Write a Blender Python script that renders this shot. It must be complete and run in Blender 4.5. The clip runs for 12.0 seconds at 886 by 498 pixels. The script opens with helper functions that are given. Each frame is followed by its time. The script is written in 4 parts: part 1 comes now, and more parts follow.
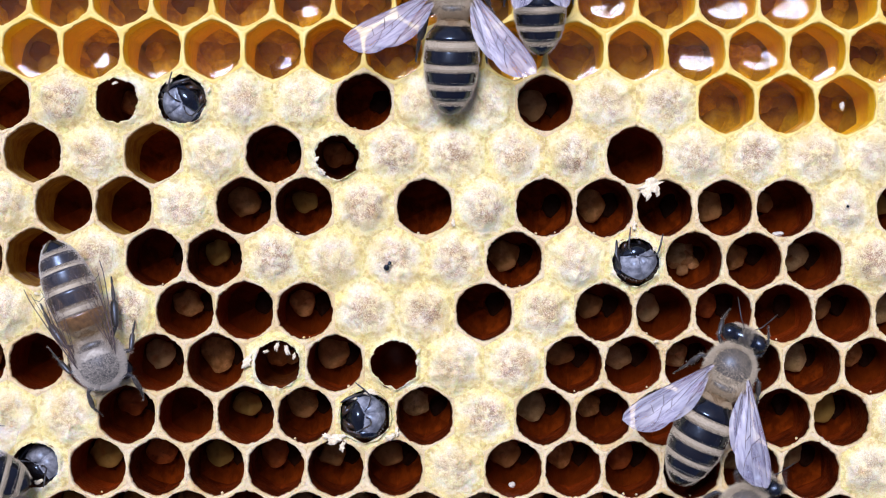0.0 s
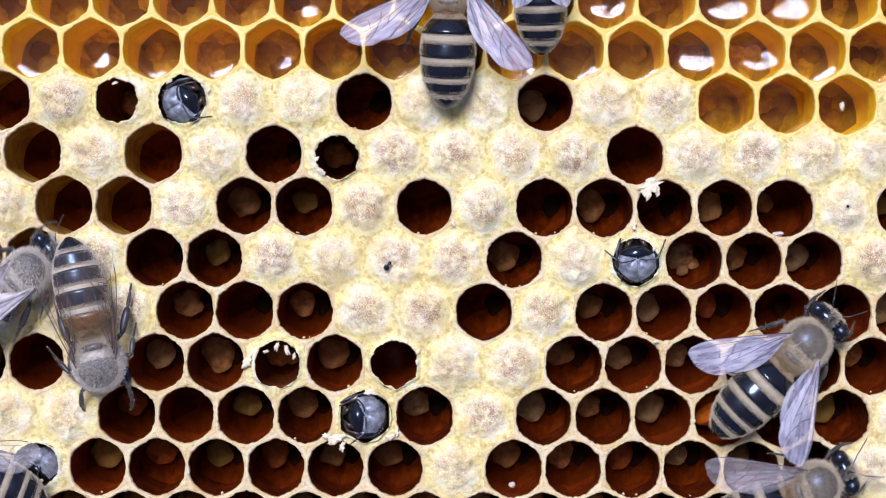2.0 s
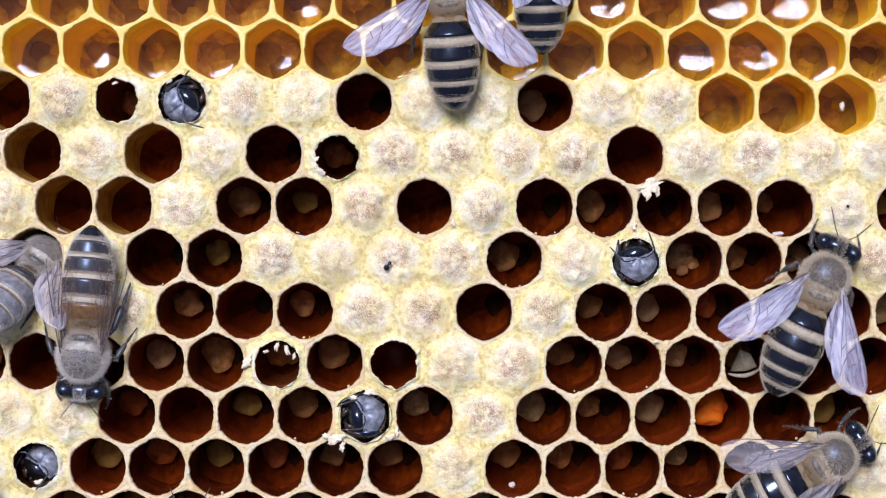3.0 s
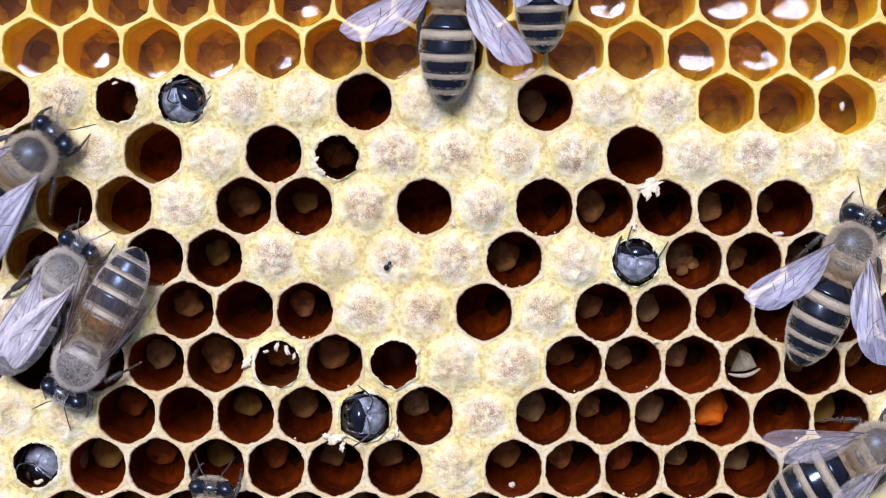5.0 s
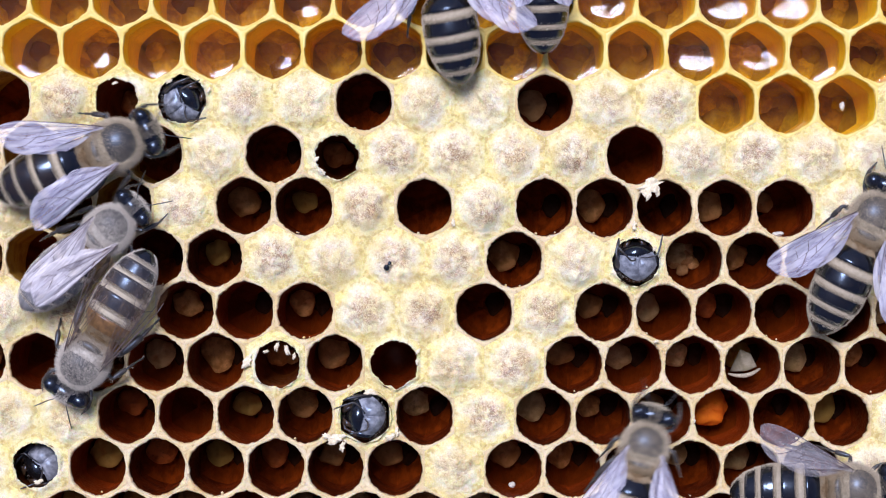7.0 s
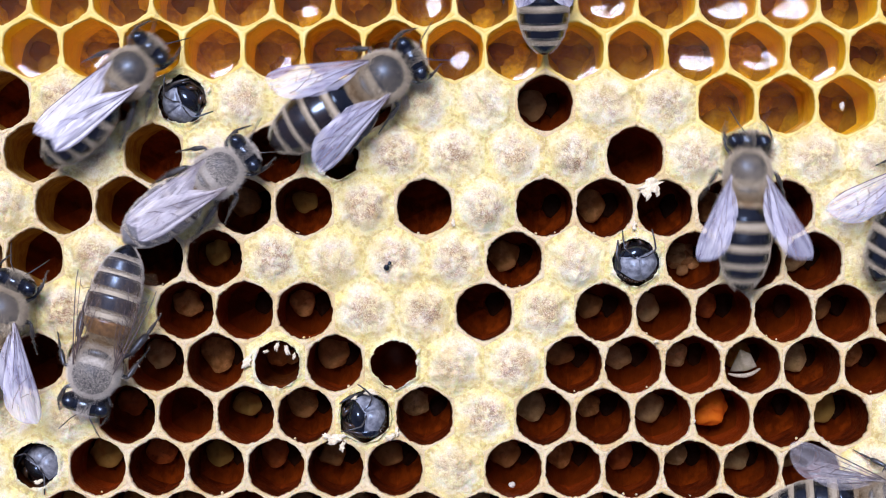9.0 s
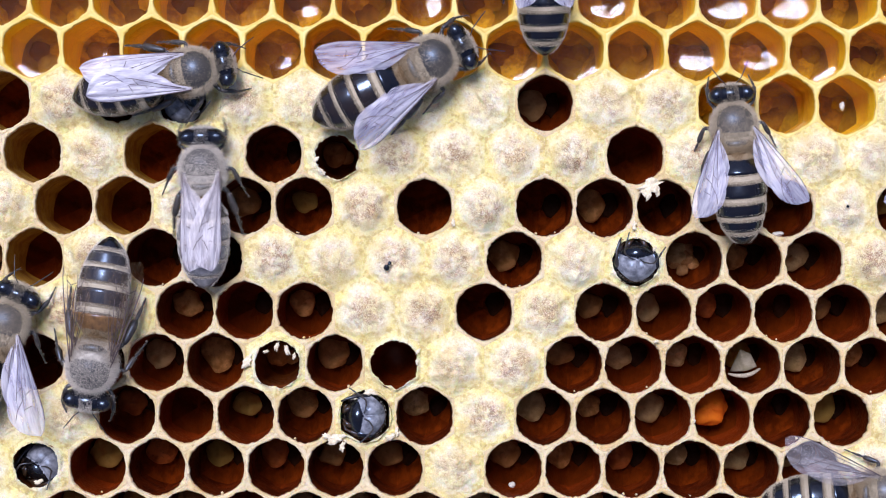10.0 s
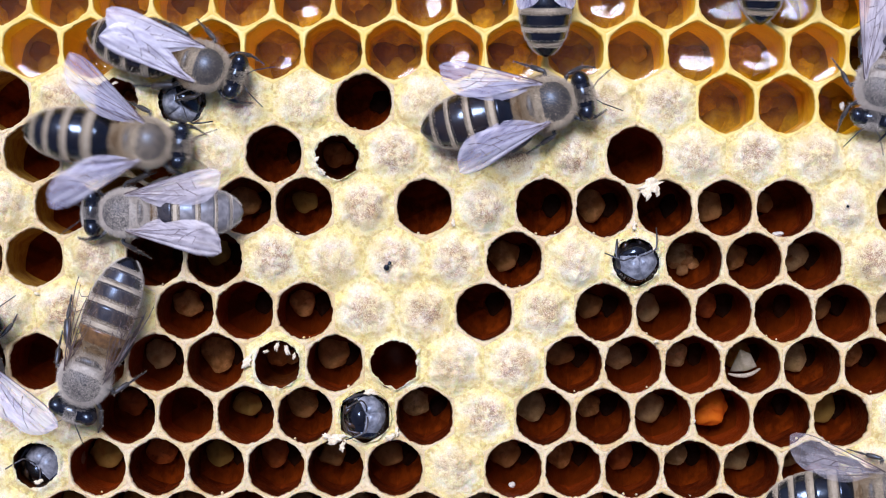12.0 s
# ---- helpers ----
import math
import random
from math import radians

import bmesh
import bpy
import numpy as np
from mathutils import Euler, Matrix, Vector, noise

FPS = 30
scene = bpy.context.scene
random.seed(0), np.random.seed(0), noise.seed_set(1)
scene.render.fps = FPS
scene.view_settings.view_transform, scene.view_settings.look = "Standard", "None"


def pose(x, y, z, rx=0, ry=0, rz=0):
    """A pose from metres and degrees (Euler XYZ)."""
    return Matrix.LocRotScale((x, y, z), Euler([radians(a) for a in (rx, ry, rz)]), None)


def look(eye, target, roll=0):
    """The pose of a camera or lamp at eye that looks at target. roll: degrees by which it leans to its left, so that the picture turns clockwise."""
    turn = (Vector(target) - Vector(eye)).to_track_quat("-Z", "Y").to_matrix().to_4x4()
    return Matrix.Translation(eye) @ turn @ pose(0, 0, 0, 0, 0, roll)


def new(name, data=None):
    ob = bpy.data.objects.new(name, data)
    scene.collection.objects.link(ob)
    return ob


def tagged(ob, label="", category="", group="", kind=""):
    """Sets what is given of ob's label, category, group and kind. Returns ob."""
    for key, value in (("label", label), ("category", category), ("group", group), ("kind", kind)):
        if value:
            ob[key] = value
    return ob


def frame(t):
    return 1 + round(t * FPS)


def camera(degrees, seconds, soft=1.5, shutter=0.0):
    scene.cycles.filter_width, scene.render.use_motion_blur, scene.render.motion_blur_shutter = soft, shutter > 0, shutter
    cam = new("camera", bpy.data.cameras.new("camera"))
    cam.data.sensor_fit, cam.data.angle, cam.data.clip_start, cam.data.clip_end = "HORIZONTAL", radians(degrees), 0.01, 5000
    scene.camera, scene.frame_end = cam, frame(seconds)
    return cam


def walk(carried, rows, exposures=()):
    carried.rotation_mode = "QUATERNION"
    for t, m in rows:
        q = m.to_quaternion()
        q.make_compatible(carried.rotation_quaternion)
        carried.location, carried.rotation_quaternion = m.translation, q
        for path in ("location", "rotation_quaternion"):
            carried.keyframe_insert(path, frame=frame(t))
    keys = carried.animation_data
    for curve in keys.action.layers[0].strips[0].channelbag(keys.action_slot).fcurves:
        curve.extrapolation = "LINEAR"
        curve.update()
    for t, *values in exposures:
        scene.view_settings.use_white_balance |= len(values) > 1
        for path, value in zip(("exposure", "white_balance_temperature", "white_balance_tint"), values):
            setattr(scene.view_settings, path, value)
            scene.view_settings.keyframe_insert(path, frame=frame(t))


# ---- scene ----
MM = 0.001
EYE = 0.190            # camera height over the comb
PX = 0.05 * MM         # size on the comb of one step of the lattice tables below

# ---------------------------------------------------------------- camera
cam = camera(2 * math.degrees(math.atan(784 * PX / EYE)), 12.0, soft=1.12, shutter=0.8)
walk(cam, [(0, pose(0, 0, EYE)), (12, pose(0, 0, EYE))], exposures=[(0, 0.07, 5760, 21.5), (12, 0.07, 5760, 21.5)])

# ---------------------------------------------------------------- light
SUN_DIR = Vector((-0.16, 0.42, 1.0)).normalized()
world = bpy.data.worlds.new("sky")
scene.world = world
world.use_nodes = True
wn = world.node_tree
sky = wn.nodes.new("ShaderNodeTexSky")
sky.sky_type = "NISHITA"
sky.sun_disc = False
sky.dust_density = 3.5
sky.air_density = 0.8
sky.sun_elevation = math.asin(SUN_DIR.z)
sky.sun_rotation = math.atan2(SUN_DIR.x, SUN_DIR.y)
wn.links.new(sky.outputs[0], wn.nodes["Background"].inputs[0])
wn.nodes["Background"].inputs[1].default_value = 0.062
sun_data = bpy.data.lights.new("sun", "SUN")
sun_data.energy = 3.6
sun_data.angle = radians(22)
sun_data.color = (1.0, 0.96, 0.90)
sun = new("sun", sun_data)
sun.matrix_world = look(SUN_DIR * 2.0, (0, 0, 0))


# ---------------------------------------------------------------- materials
class Mat:
    """A node material with a Principled surface and short ways to add nodes."""

    def __init__(self, name, rough=0.5, metallic=0.0, spec=0.5):
        self.mat = bpy.data.materials.new(name)
        self.mat.use_nodes = True
        self.tree = self.mat.node_tree
        self.bsdf = self.tree.nodes["Principled BSDF"]
        self.bsdf.inputs["Roughness"].default_value = rough
        self.bsdf.inputs["Metallic"].default_value = metallic
        self.bsdf.inputs["Specular IOR Level"].default_value = spec
        self.coord = self.node("ShaderNodeTexCoord")
        self.info = self.node("ShaderNodeObjectInfo")

    def node(self, kind):
        return self.tree.nodes.new(kind)

    def link(self, a, b):
        self.tree.links.new(a, b)

    def noise(self, size_mm, detail=3.0, rough=0.55, shift=True):
        """Noise whose features are about size_mm across, in the object's own space."""
        n = self.node("ShaderNodeTexNoise")
        n.noise_dimensions = "4D"
        n.inputs["Scale"].default_value = 1.0 / (size_mm * MM)
        n.inputs["Detail"].default_value = detail
        n.inputs["Roughness"].default_value = rough
        self.link(self.coord.outputs["Object"], n.inputs["Vector"])
        if shift:
            m = self.math("MULTIPLY", self.info.outputs["Random"], 60.0)
            self.link(m, n.inputs["W"])
        return n.outputs["Fac"]

    def math(self, op, a, b=0.0, c=None, clamp=False):
        n = self.node("ShaderNodeMath")
        n.operation = op
        n.use_clamp = clamp
        for i, v in enumerate((a, b, c)):
            if v is None:
                continue
            if isinstance(v, (int, float)):
                n.inputs[i].default_value = v
            else:
                self.link(v, n.inputs[i])
        return n.outputs[0]

    def ramp(self, fac, *stops):
        n = self.node("ShaderNodeValToRGB")
        e = n.color_ramp.elements
        while len(e) < len(stops):
            e.new(0.5)
        for el, (p, c) in zip(e, stops):
            el.position = p
            el.color = (*c, 1.0) if len(c) == 3 else c
        self.link(fac, n.inputs[0])
        return n.outputs[0]

    def span(self, fac, lo, hi, a=0.0, b=1.0):
        n = self.node("ShaderNodeMapRange")
        n.interpolation_type = "SMOOTHSTEP"
        for i, v in enumerate((lo, hi, a, b)):
            n.inputs[i + 1].default_value = v
        self.link(fac, n.inputs[0])
        return n.outputs[0]

    def mix(self, fac, a, b):
        n = self.node("ShaderNodeMix")
        n.data_type = "RGBA"
        if isinstance(fac, (int, float)):
            n.inputs[0].default_value = fac
        else:
            self.link(fac, n.inputs[0])
        for s, v in ((6, a), (7, b)):
            if isinstance(v, tuple):
                n.inputs[s].default_value = (*v, 1.0)
            else:
                self.link(v, n.inputs[s])
        return n.outputs[2]

    def radius(self):
        """Distance from the object's upright axis, in millimetres."""
        s = self.node("ShaderNodeSeparateXYZ")
        self.link(self.coord.outputs["Object"], s.inputs[0])
        x2 = self.math("MULTIPLY", s.outputs[0], s.outputs[0])
        r2 = self.math("MULTIPLY_ADD", s.outputs[1], s.outputs[1], x2)
        return self.math("MULTIPLY", self.math("SQRT", r2), 1000.0)

    def color(self, c):
        self.link(c, self.bsdf.inputs["Base Color"])

    def rough(self, fac, a, b):
        self.link(self.span(fac, 0.3, 0.7, a, b), self.bsdf.inputs["Roughness"])

    def bump(self, height, depth_mm, strength=1.0):
        n = self.node("ShaderNodeBump")
        n.inputs["Strength"].default_value = strength
        n.inputs["Distance"].default_value = depth_mm * MM
        self.link(height, n.inputs["Height"])
        self.link(n.outputs[0], self.bsdf.inputs["Normal"])


def soft_wax(m, weight):
    m.bsdf.inputs["Subsurface Weight"].default_value = weight
    m.bsdf.inputs["Subsurface Radius"].default_value = (1.0, 0.6, 0.22)
    m.bsdf.inputs["Subsurface Scale"].default_value = 0.7 * MM


def wax_cap_material():
    m = Mat("capping_wax", 0.62, spec=0.3)
    big = m.noise(1.5, 3)
    mid = m.noise(0.5, 4)
    fine = m.noise(0.13, 3, 0.7)
    grain = m.noise(0.09, 4, 0.85)
    base = m.mix(m.span(big, 0.38, 0.66), (0.97, 0.94, 0.76), (0.94, 0.87, 0.52))
    base = m.mix(m.math("MULTIPLY", m.span(fine, 0.48, 0.57), 0.42), base, (0.76, 0.62, 0.24))
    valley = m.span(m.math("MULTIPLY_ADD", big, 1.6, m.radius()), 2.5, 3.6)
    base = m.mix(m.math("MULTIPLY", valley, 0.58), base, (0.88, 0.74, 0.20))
    blotch = m.noise(2.6, 4, 0.6)
    base = m.mix(m.math("MULTIPLY", m.span(blotch, 0.50, 0.66), 0.60), base, (0.76, 0.62, 0.27))
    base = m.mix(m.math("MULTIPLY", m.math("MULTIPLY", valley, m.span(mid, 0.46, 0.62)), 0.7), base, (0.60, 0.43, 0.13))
    base = m.mix(m.math("MULTIPLY", m.span(mid, 0.54, 0.70), 0.45), base, (0.62, 0.48, 0.20))
    base = m.mix(m.math("MULTIPLY", m.span(grain, 0.54, 0.61), 0.30), base, (0.54, 0.40, 0.16))
    # brown propolis gathered in clumps on the crown of each cap
    wobble = m.math("MULTIPLY_ADD", mid, 1.9, m.radius())
    crown = m.span(wobble, 1.8, 3.1, 1.0, 0.0)
    clump = m.span(m.noise(0.85, 3, 0.6), 0.36, 0.58)
    crown = m.math("MULTIPLY", crown, m.math("MULTIPLY_ADD", clump, 0.85, 0.15))
    crown = m.math("MULTIPLY", crown, m.span(m.info.outputs["Random"], 0.0, 1.0, 0.45, 1.0))
    base = m.mix(m.math("MULTIPLY", crown, 0.50), base, (0.62, 0.43, 0.27))
    speck = m.math("MULTIPLY", m.span(grain, 0.46, 0.54), crown)
    base = m.mix(m.math("MULTIPLY", speck, 0.95), base, (0.30, 0.16, 0.10))
    base = m.mix(m.math("MULTIPLY", m.math("MULTIPLY", m.span(fine, 0.55, 0.66), crown), 0.7), base, (0.30, 0.15, 0.09))
    base = m.mix(m.math("MULTIPLY", m.span(grain, 0.36, 0.46, 1.0, 0.0), 0.6), base, (0.97, 0.95, 0.84))
    m.color(base)
    m.bump(m.math("MULTIPLY_ADD", grain, 0.12, m.math("MULTIPLY_ADD", fine, 0.45, mid)), 0.28, 1.0)
    soft_wax(m, 0.35)
    return m.mat


def rim_material():
    m = Mat("rim_wax", 0.5, spec=0.35)
    big = m.noise(2.2, 2)
    mid = m.noise(0.35, 4)
    base = m.mix(m.span(big, 0.35, 0.65), (0.78, 0.66, 0.44), (0.70, 0.54, 0.28))
    base = m.mix(m.math("MULTIPLY", m.span(mid, 0.54, 0.68), 0.6), base, (0.46, 0.29, 0.12))
    fine = m.noise(0.10, 2, 0.8)
    base = m.mix(m.math("MULTIPLY", m.span(fine, 0.52, 0.66), 0.35), base, (0.40, 0.26, 0.12))
    m.color(base)
    m.bump(m.math("MULTIPLY_ADD", fine, 0.3, mid), 0.22, 0.9)
    soft_wax(m, 0.25)
    return m.mat


def honey_rim_material():
    m = Mat("fresh_wax", 0.42, spec=0.4)
    big = m.noise(2.0, 2)
    mid = m.noise(0.4, 4)
    base = m.mix(m.span(big, 0.35, 0.65), (0.80, 0.66, 0.24), (0.78, 0.56, 0.12))
    base = m.mix(m.math("MULTIPLY", m.span(mid, 0.56, 0.72), 0.35), base, (0.62, 0.36, 0.06))
    m.color(base)
    m.bump(mid, 0.08, 0.7)
    return m.mat


def lining_material(name, a, b, rough, vary=0.0):
    """The inside of a cell: cocoon layers or stained wax."""
    m = Mat(name, rough, spec=0.10)
    big = m.noise(1.8, 3)
    fine = m.noise(0.3, 4)
    base = m.mix(m.span(big, 0.35, 0.65), a, b)
    base = m.mix(m.math("MULTIPLY", m.span(fine, 0.55, 0.75), 0.4), base, tuple(v * 0.5 for v in a))
    base = m.mix(m.span(m.info.outputs["Random"], 0.45, 1.0, 0.0, vary), base, tuple(min(0.9, v * 1.9) for v in b))
    m.color(base)
    m.bump(fine, 0.08, 0.5)
    m.rough(fine, rough * 0.7, min(1.0, rough * 1.3))
    return m.mat


def floor_material(name, a, b, rough=0.3):
    m = Mat(name, rough, spec=0.2)
    big = m.noise(0.9, 3)
    base = m.mix(m.span(big, 0.4, 0.6), a, b)
    spot = m.noise(0.3, 3, 0.65)
    base = m.mix(m.math("MULTIPLY", m.span(spot, 0.50, 0.70), 0.4), base, tuple(v * 0.35 for v in b))
    tone = m.span(m.info.outputs["Random"], 0.0, 1.0, 0.0, 0.7)
    base = m.mix(tone, base, tuple(v * 0.45 for v in a))
    m.color(base)
    m.bump(m.noise(0.5, 2), 0.10, 0.5)
    return m.mat


def honey_material():
    m = Mat("honey", 0.05)
    t = m.tree
    see = t.nodes.new("ShaderNodeBsdfTransparent")
    see.inputs[0].default_value = (1.0, 0.91, 0.22, 1)
    gloss = t.nodes.new("ShaderNodeBsdfGlossy")
    gloss.inputs["Roughness"].default_value = 0.04
    fres = t.nodes.new("ShaderNodeFresnel")
    fres.inputs[0].default_value = 1.45
    bump = t.nodes.new("ShaderNodeBump")
    bump.inputs["Strength"].default_value = 0.12
    bump.inputs["Distance"].default_value = 0.3 * MM
    m.link(m.noise(2.0, 1), bump.inputs["Height"])
    m.link(bump.outputs[0], gloss.inputs["Normal"])
    m.link(bump.outputs[0], fres.inputs["Normal"])
    mixer = t.nodes.new("ShaderNodeMixShader")
    m.link(fres.outputs[0], mixer.inputs[0])
    m.link(see.outputs[0], mixer.inputs[1])
    m.link(gloss.outputs[0], mixer.inputs[2])
    m.link(mixer.outputs[0], t.nodes["Material Output"].inputs[0])
    return m.mat


def chitin_material(name, a, b, rough, spec=0.8):
    m = Mat(name, rough, spec=spec)
    n = m.noise(0.5, 3)
    m.color(m.mix(m.span(n, 0.35, 0.7), a, b))
    m.rough(n, rough * 0.85, rough * 1.3)
    m.bsdf.inputs["Specular Tint"].default_value = (0.50, 0.68, 1.0, 1)
    m.bsdf.inputs["Specular IOR Level"].default_value = spec
    m.bump(m.noise(0.2, 2), 0.012, 0.3)
    return m.mat


def hair_material(name, a, b):
    m = Mat(name, 0.75, spec=0.25)
    isl = m.node("ShaderNodeNewGeometry")
    m.color(m.mix(isl.outputs["Random Per Island"], a, b))
    return m.mat


def felt_material(name, a, b):
    m = Mat(name, 0.85, spec=0.2)
    n = m.noise(0.15, 3, 0.7)
    m.color(m.mix(m.span(n, 0.35, 0.65), a, b))
    m.bump(n, 0.08, 0.9)
    return m.mat


def wing_material(name, a, b, alpha):
    m = Mat(name, 0.36, spec=0.7)
    n = m.noise(0.28, 3)
    # folds run along the wing
    stretch = m.node("ShaderNodeMapping")
    stretch.inputs["Scale"].default_value = (1.0, 0.16, 1.0)
    m.link(m.coord.outputs["Object"], stretch.inputs[0])
    m.link(stretch.outputs[0], n.node.inputs["Vector"])
    m.color(m.mix(m.span(n, 0.40, 0.62), a, b))
    m.bump(n, 0.10, 0.7)
    m.link(m.span(n, 0.34, 0.68, alpha * 1.15, alpha * 0.85), m.bsdf.inputs["Alpha"])
    return m.mat


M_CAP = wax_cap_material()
M_RIM = rim_material()
M_HRIM = honey_rim_material()
M_SHRED = felt_material("torn_wax", (0.90, 0.85, 0.72), (0.74, 0.64, 0.44))
M_COCOON = lining_material("cocoon_lining", (0.055, 0.0068, 0.0009), (0.155, 0.022, 0.0014), 0.50, 0.5)
M_TORN = lining_material("fresh_cocoon", (0.30, 0.085, 0.018), (0.20, 0.05, 0.01), 0.6)
M_OLIVE = lining_material("stained_wax_lining", (0.48, 0.29, 0.045), (0.30, 0.13, 0.020), 0.6)
M_AMBER = lining_material("amber_wax_lining", (0.97, 0.68, 0.010), (0.92, 0.58, 0.005), 0.4)
M_DIMAMBER = lining_material("dark_amber_lining", (0.88, 0.54, 0.010), (0.66, 0.34, 0.006), 0.4)
M_BREAD = floor_material("bee_bread", (0.70, 0.36, 0.12), (0.44, 0.20, 0.055), 0.5)
# near-black, paints the shade on the right of brood cell floors
M_FLOORSHADE = lining_material("cocoon_residue", (0.014, 0.004, 0.001), (0.028, 0.007, 0.001), 0.8)
M_SUNKEN = floor_material("sunken_pollen", (0.36, 0.17, 0.006), (0.22, 0.09, 0.004), 0.6)
M_RUST = floor_material("rust_pollen", (0.72, 0.19, 0.04), (0.42, 0.10, 0.018), 0.5)
M_FLOOR = floor_material("cell_floor", (0.21, 0.034, 0.0018), (0.115, 0.017, 0.0010))
M_HFLOOR = floor_material("honey_floor", (0.48, 0.26, 0.005), (0.74, 0.48, 0.010))
M_JELLY = floor_material("pale_brood", (0.74, 0.52, 0.24), (0.50, 0.32, 0.12), 0.4)
M_GRUB = floor_material("brood_food", (0.74, 0.38, 0.15), (0.46, 0.20, 0.06), 0.30)
M_FLAKE = floor_material("pale_flake", (0.46, 0.41, 0.32), (0.26, 0.22, 0.13), 0.3)
M_POLLEN = lining_material("orange_pollen", (0.92, 0.24, 0.012), (0.80, 0.15, 0.008), 0.7)
M_YPOLLEN = lining_material("yellow_pollen", (0.48, 0.32, 0.075), (0.36, 0.21, 0.045), 0.7)
M_HONEY = honey_material()
# pale body colour paints the white highlight of a honey drop
M_GLINT = chitin_material("nectar", (0.62, 0.60, 0.55), (0.72, 0.70, 0.66), 0.08, 1.0)
M_BLACK = chitin_material("black_chitin", (0.006, 0.006, 0.008), (0.012, 0.010, 0.010), 0.15, 1.0)
M_LEG = chitin_material("leg_chitin", (0.030, 0.026, 0.024), (0.075, 0.062, 0.052), 0.36, 0.9)
M_PLATE = chitin_material("back_plate_chitin", (0.125, 0.106, 0.083), (0.070, 0.060, 0.048), 0.40, 0.9)
M_DARKPLATE = chitin_material("dark_back_plate", (0.075, 0.066, 0.056), (0.040, 0.036, 0.032), 0.38, 0.9)
M_UMBER = chitin_material("umber_chitin", (0.026, 0.018, 0.014), (0.012, 0.009, 0.008), 0.17, 1.0)
M_HONEYCH = chitin_material("honey_brown_chitin", (0.25, 0.135, 0.050), (0.12, 0.062, 0.025), 0.34)
M_SLATE = chitin_material("slate_chitin", (0.060, 0.055, 0.060), (0.026, 0.023, 0.026), 0.26)
M_BROWN = chitin_material("brown_chitin", (0.060, 0.032, 0.014), (0.028, 0.017, 0.010), 0.30)
M_GREYCH = chitin_material("grey_chitin", (0.16, 0.16, 0.18), (0.28, 0.275, 0.30), 0.32)
M_YOUNG = chitin_material("young_chitin", (0.125, 0.135, 0.17), (0.33, 0.355, 0.43), 0.32)
M_EYE = chitin_material("eye", (0.006, 0.006, 0.009), (0.012, 0.010, 0.012), 0.26, 1.0)
M_TAN = hair_material("tan_hair", (0.74, 0.66, 0.53), (0.44, 0.38, 0.295))
M_GREYHAIR = hair_material("grey_hair", (0.82, 0.78, 0.73), (0.52, 0.48, 0.44))
M_FELT = felt_material("cream_band", (0.52, 0.47, 0.385), (0.34, 0.30, 0.235))
M_CREAM = felt_material("pale_band", (0.74, 0.68, 0.56), (0.55, 0.49, 0.38))
M_DIMHAIR = hair_material("dim_hair", (0.46, 0.42, 0.37), (0.28, 0.25, 0.22))
M_MIDFELT = felt_material("band_edge", (0.34, 0.30, 0.235), (0.20, 0.17, 0.125))
M_DIMFELT = felt_material("dark_band_edge", (0.17, 0.14, 0.105), (0.07, 0.058, 0.045))
M_TANFELT = felt_material("thorax_felt", (0.36, 0.31, 0.235), (0.20, 0.17, 0.125))
M_WAIST = felt_material("waist_felt", (0.21, 0.14, 0.075), (0.10, 0.066, 0.036))
M_GREYFELT = felt_material("grey_felt", (0.58, 0.56, 0.53), (0.38, 0.36, 0.335))
M_GREYPLATE = chitin_material("downy_plate", (0.15, 0.14, 0.13), (0.085, 0.08, 0.078), 0.50, 0.6)
M_GOLD = hair_material("golden_hair", (0.50, 0.40, 0.27), (0.28, 0.20, 0.12))
M_WING = wing_material("wing_membrane", (0.74, 0.76, 0.97), (0.54, 0.53, 0.78), 0.37)
M_WINGWHITE = wing_material("white_wing_membrane", (0.80, 0.81, 0.95), (0.62, 0.61, 0.80), 0.62)
M_WINGTHIN = wing_material("thin_wing_membrane", (0.74, 0.72, 0.82), (0.56, 0.53, 0.60), 0.20)
M_WINGPALE = wing_material("pale_wing_membrane", (0.74, 0.72, 0.84), (0.50, 0.47, 0.56), 0.46)
M_WINGCLEAR = wing_material("clear_wing_membrane", (0.34, 0.22, 0.11), (0.24, 0.15, 0.08), 0.075)
M_VEIN = chitin_material("wing_vein", (0.13, 0.09, 0.09), (0.08, 0.055, 0.055), 0.4)


# ---------------------------------------------------------------- mesh helpers
def mesh_from(name, verts, faces, mats, slots=None, smooth=True, flat=()):
    me = bpy.data.meshes.new(name)
    me.from_pydata([tuple(v) for v in verts], [], faces)
    for mt in mats:
        me.materials.append(mt)
    if slots is not None:
        me.polygons.foreach_set("material_index", slots)
    if smooth:
        me.polygons.foreach_set("use_smooth", [slots is None or s not in flat for s in (slots or faces)])
    me.update()
    return me


def part(name, me, parent, label="", m=None):
    ob = new(name, me)
    ob.parent = parent
    if m is not None:
        ob.matrix_basis = m
    if label:
        tagged(ob, label)
    return ob


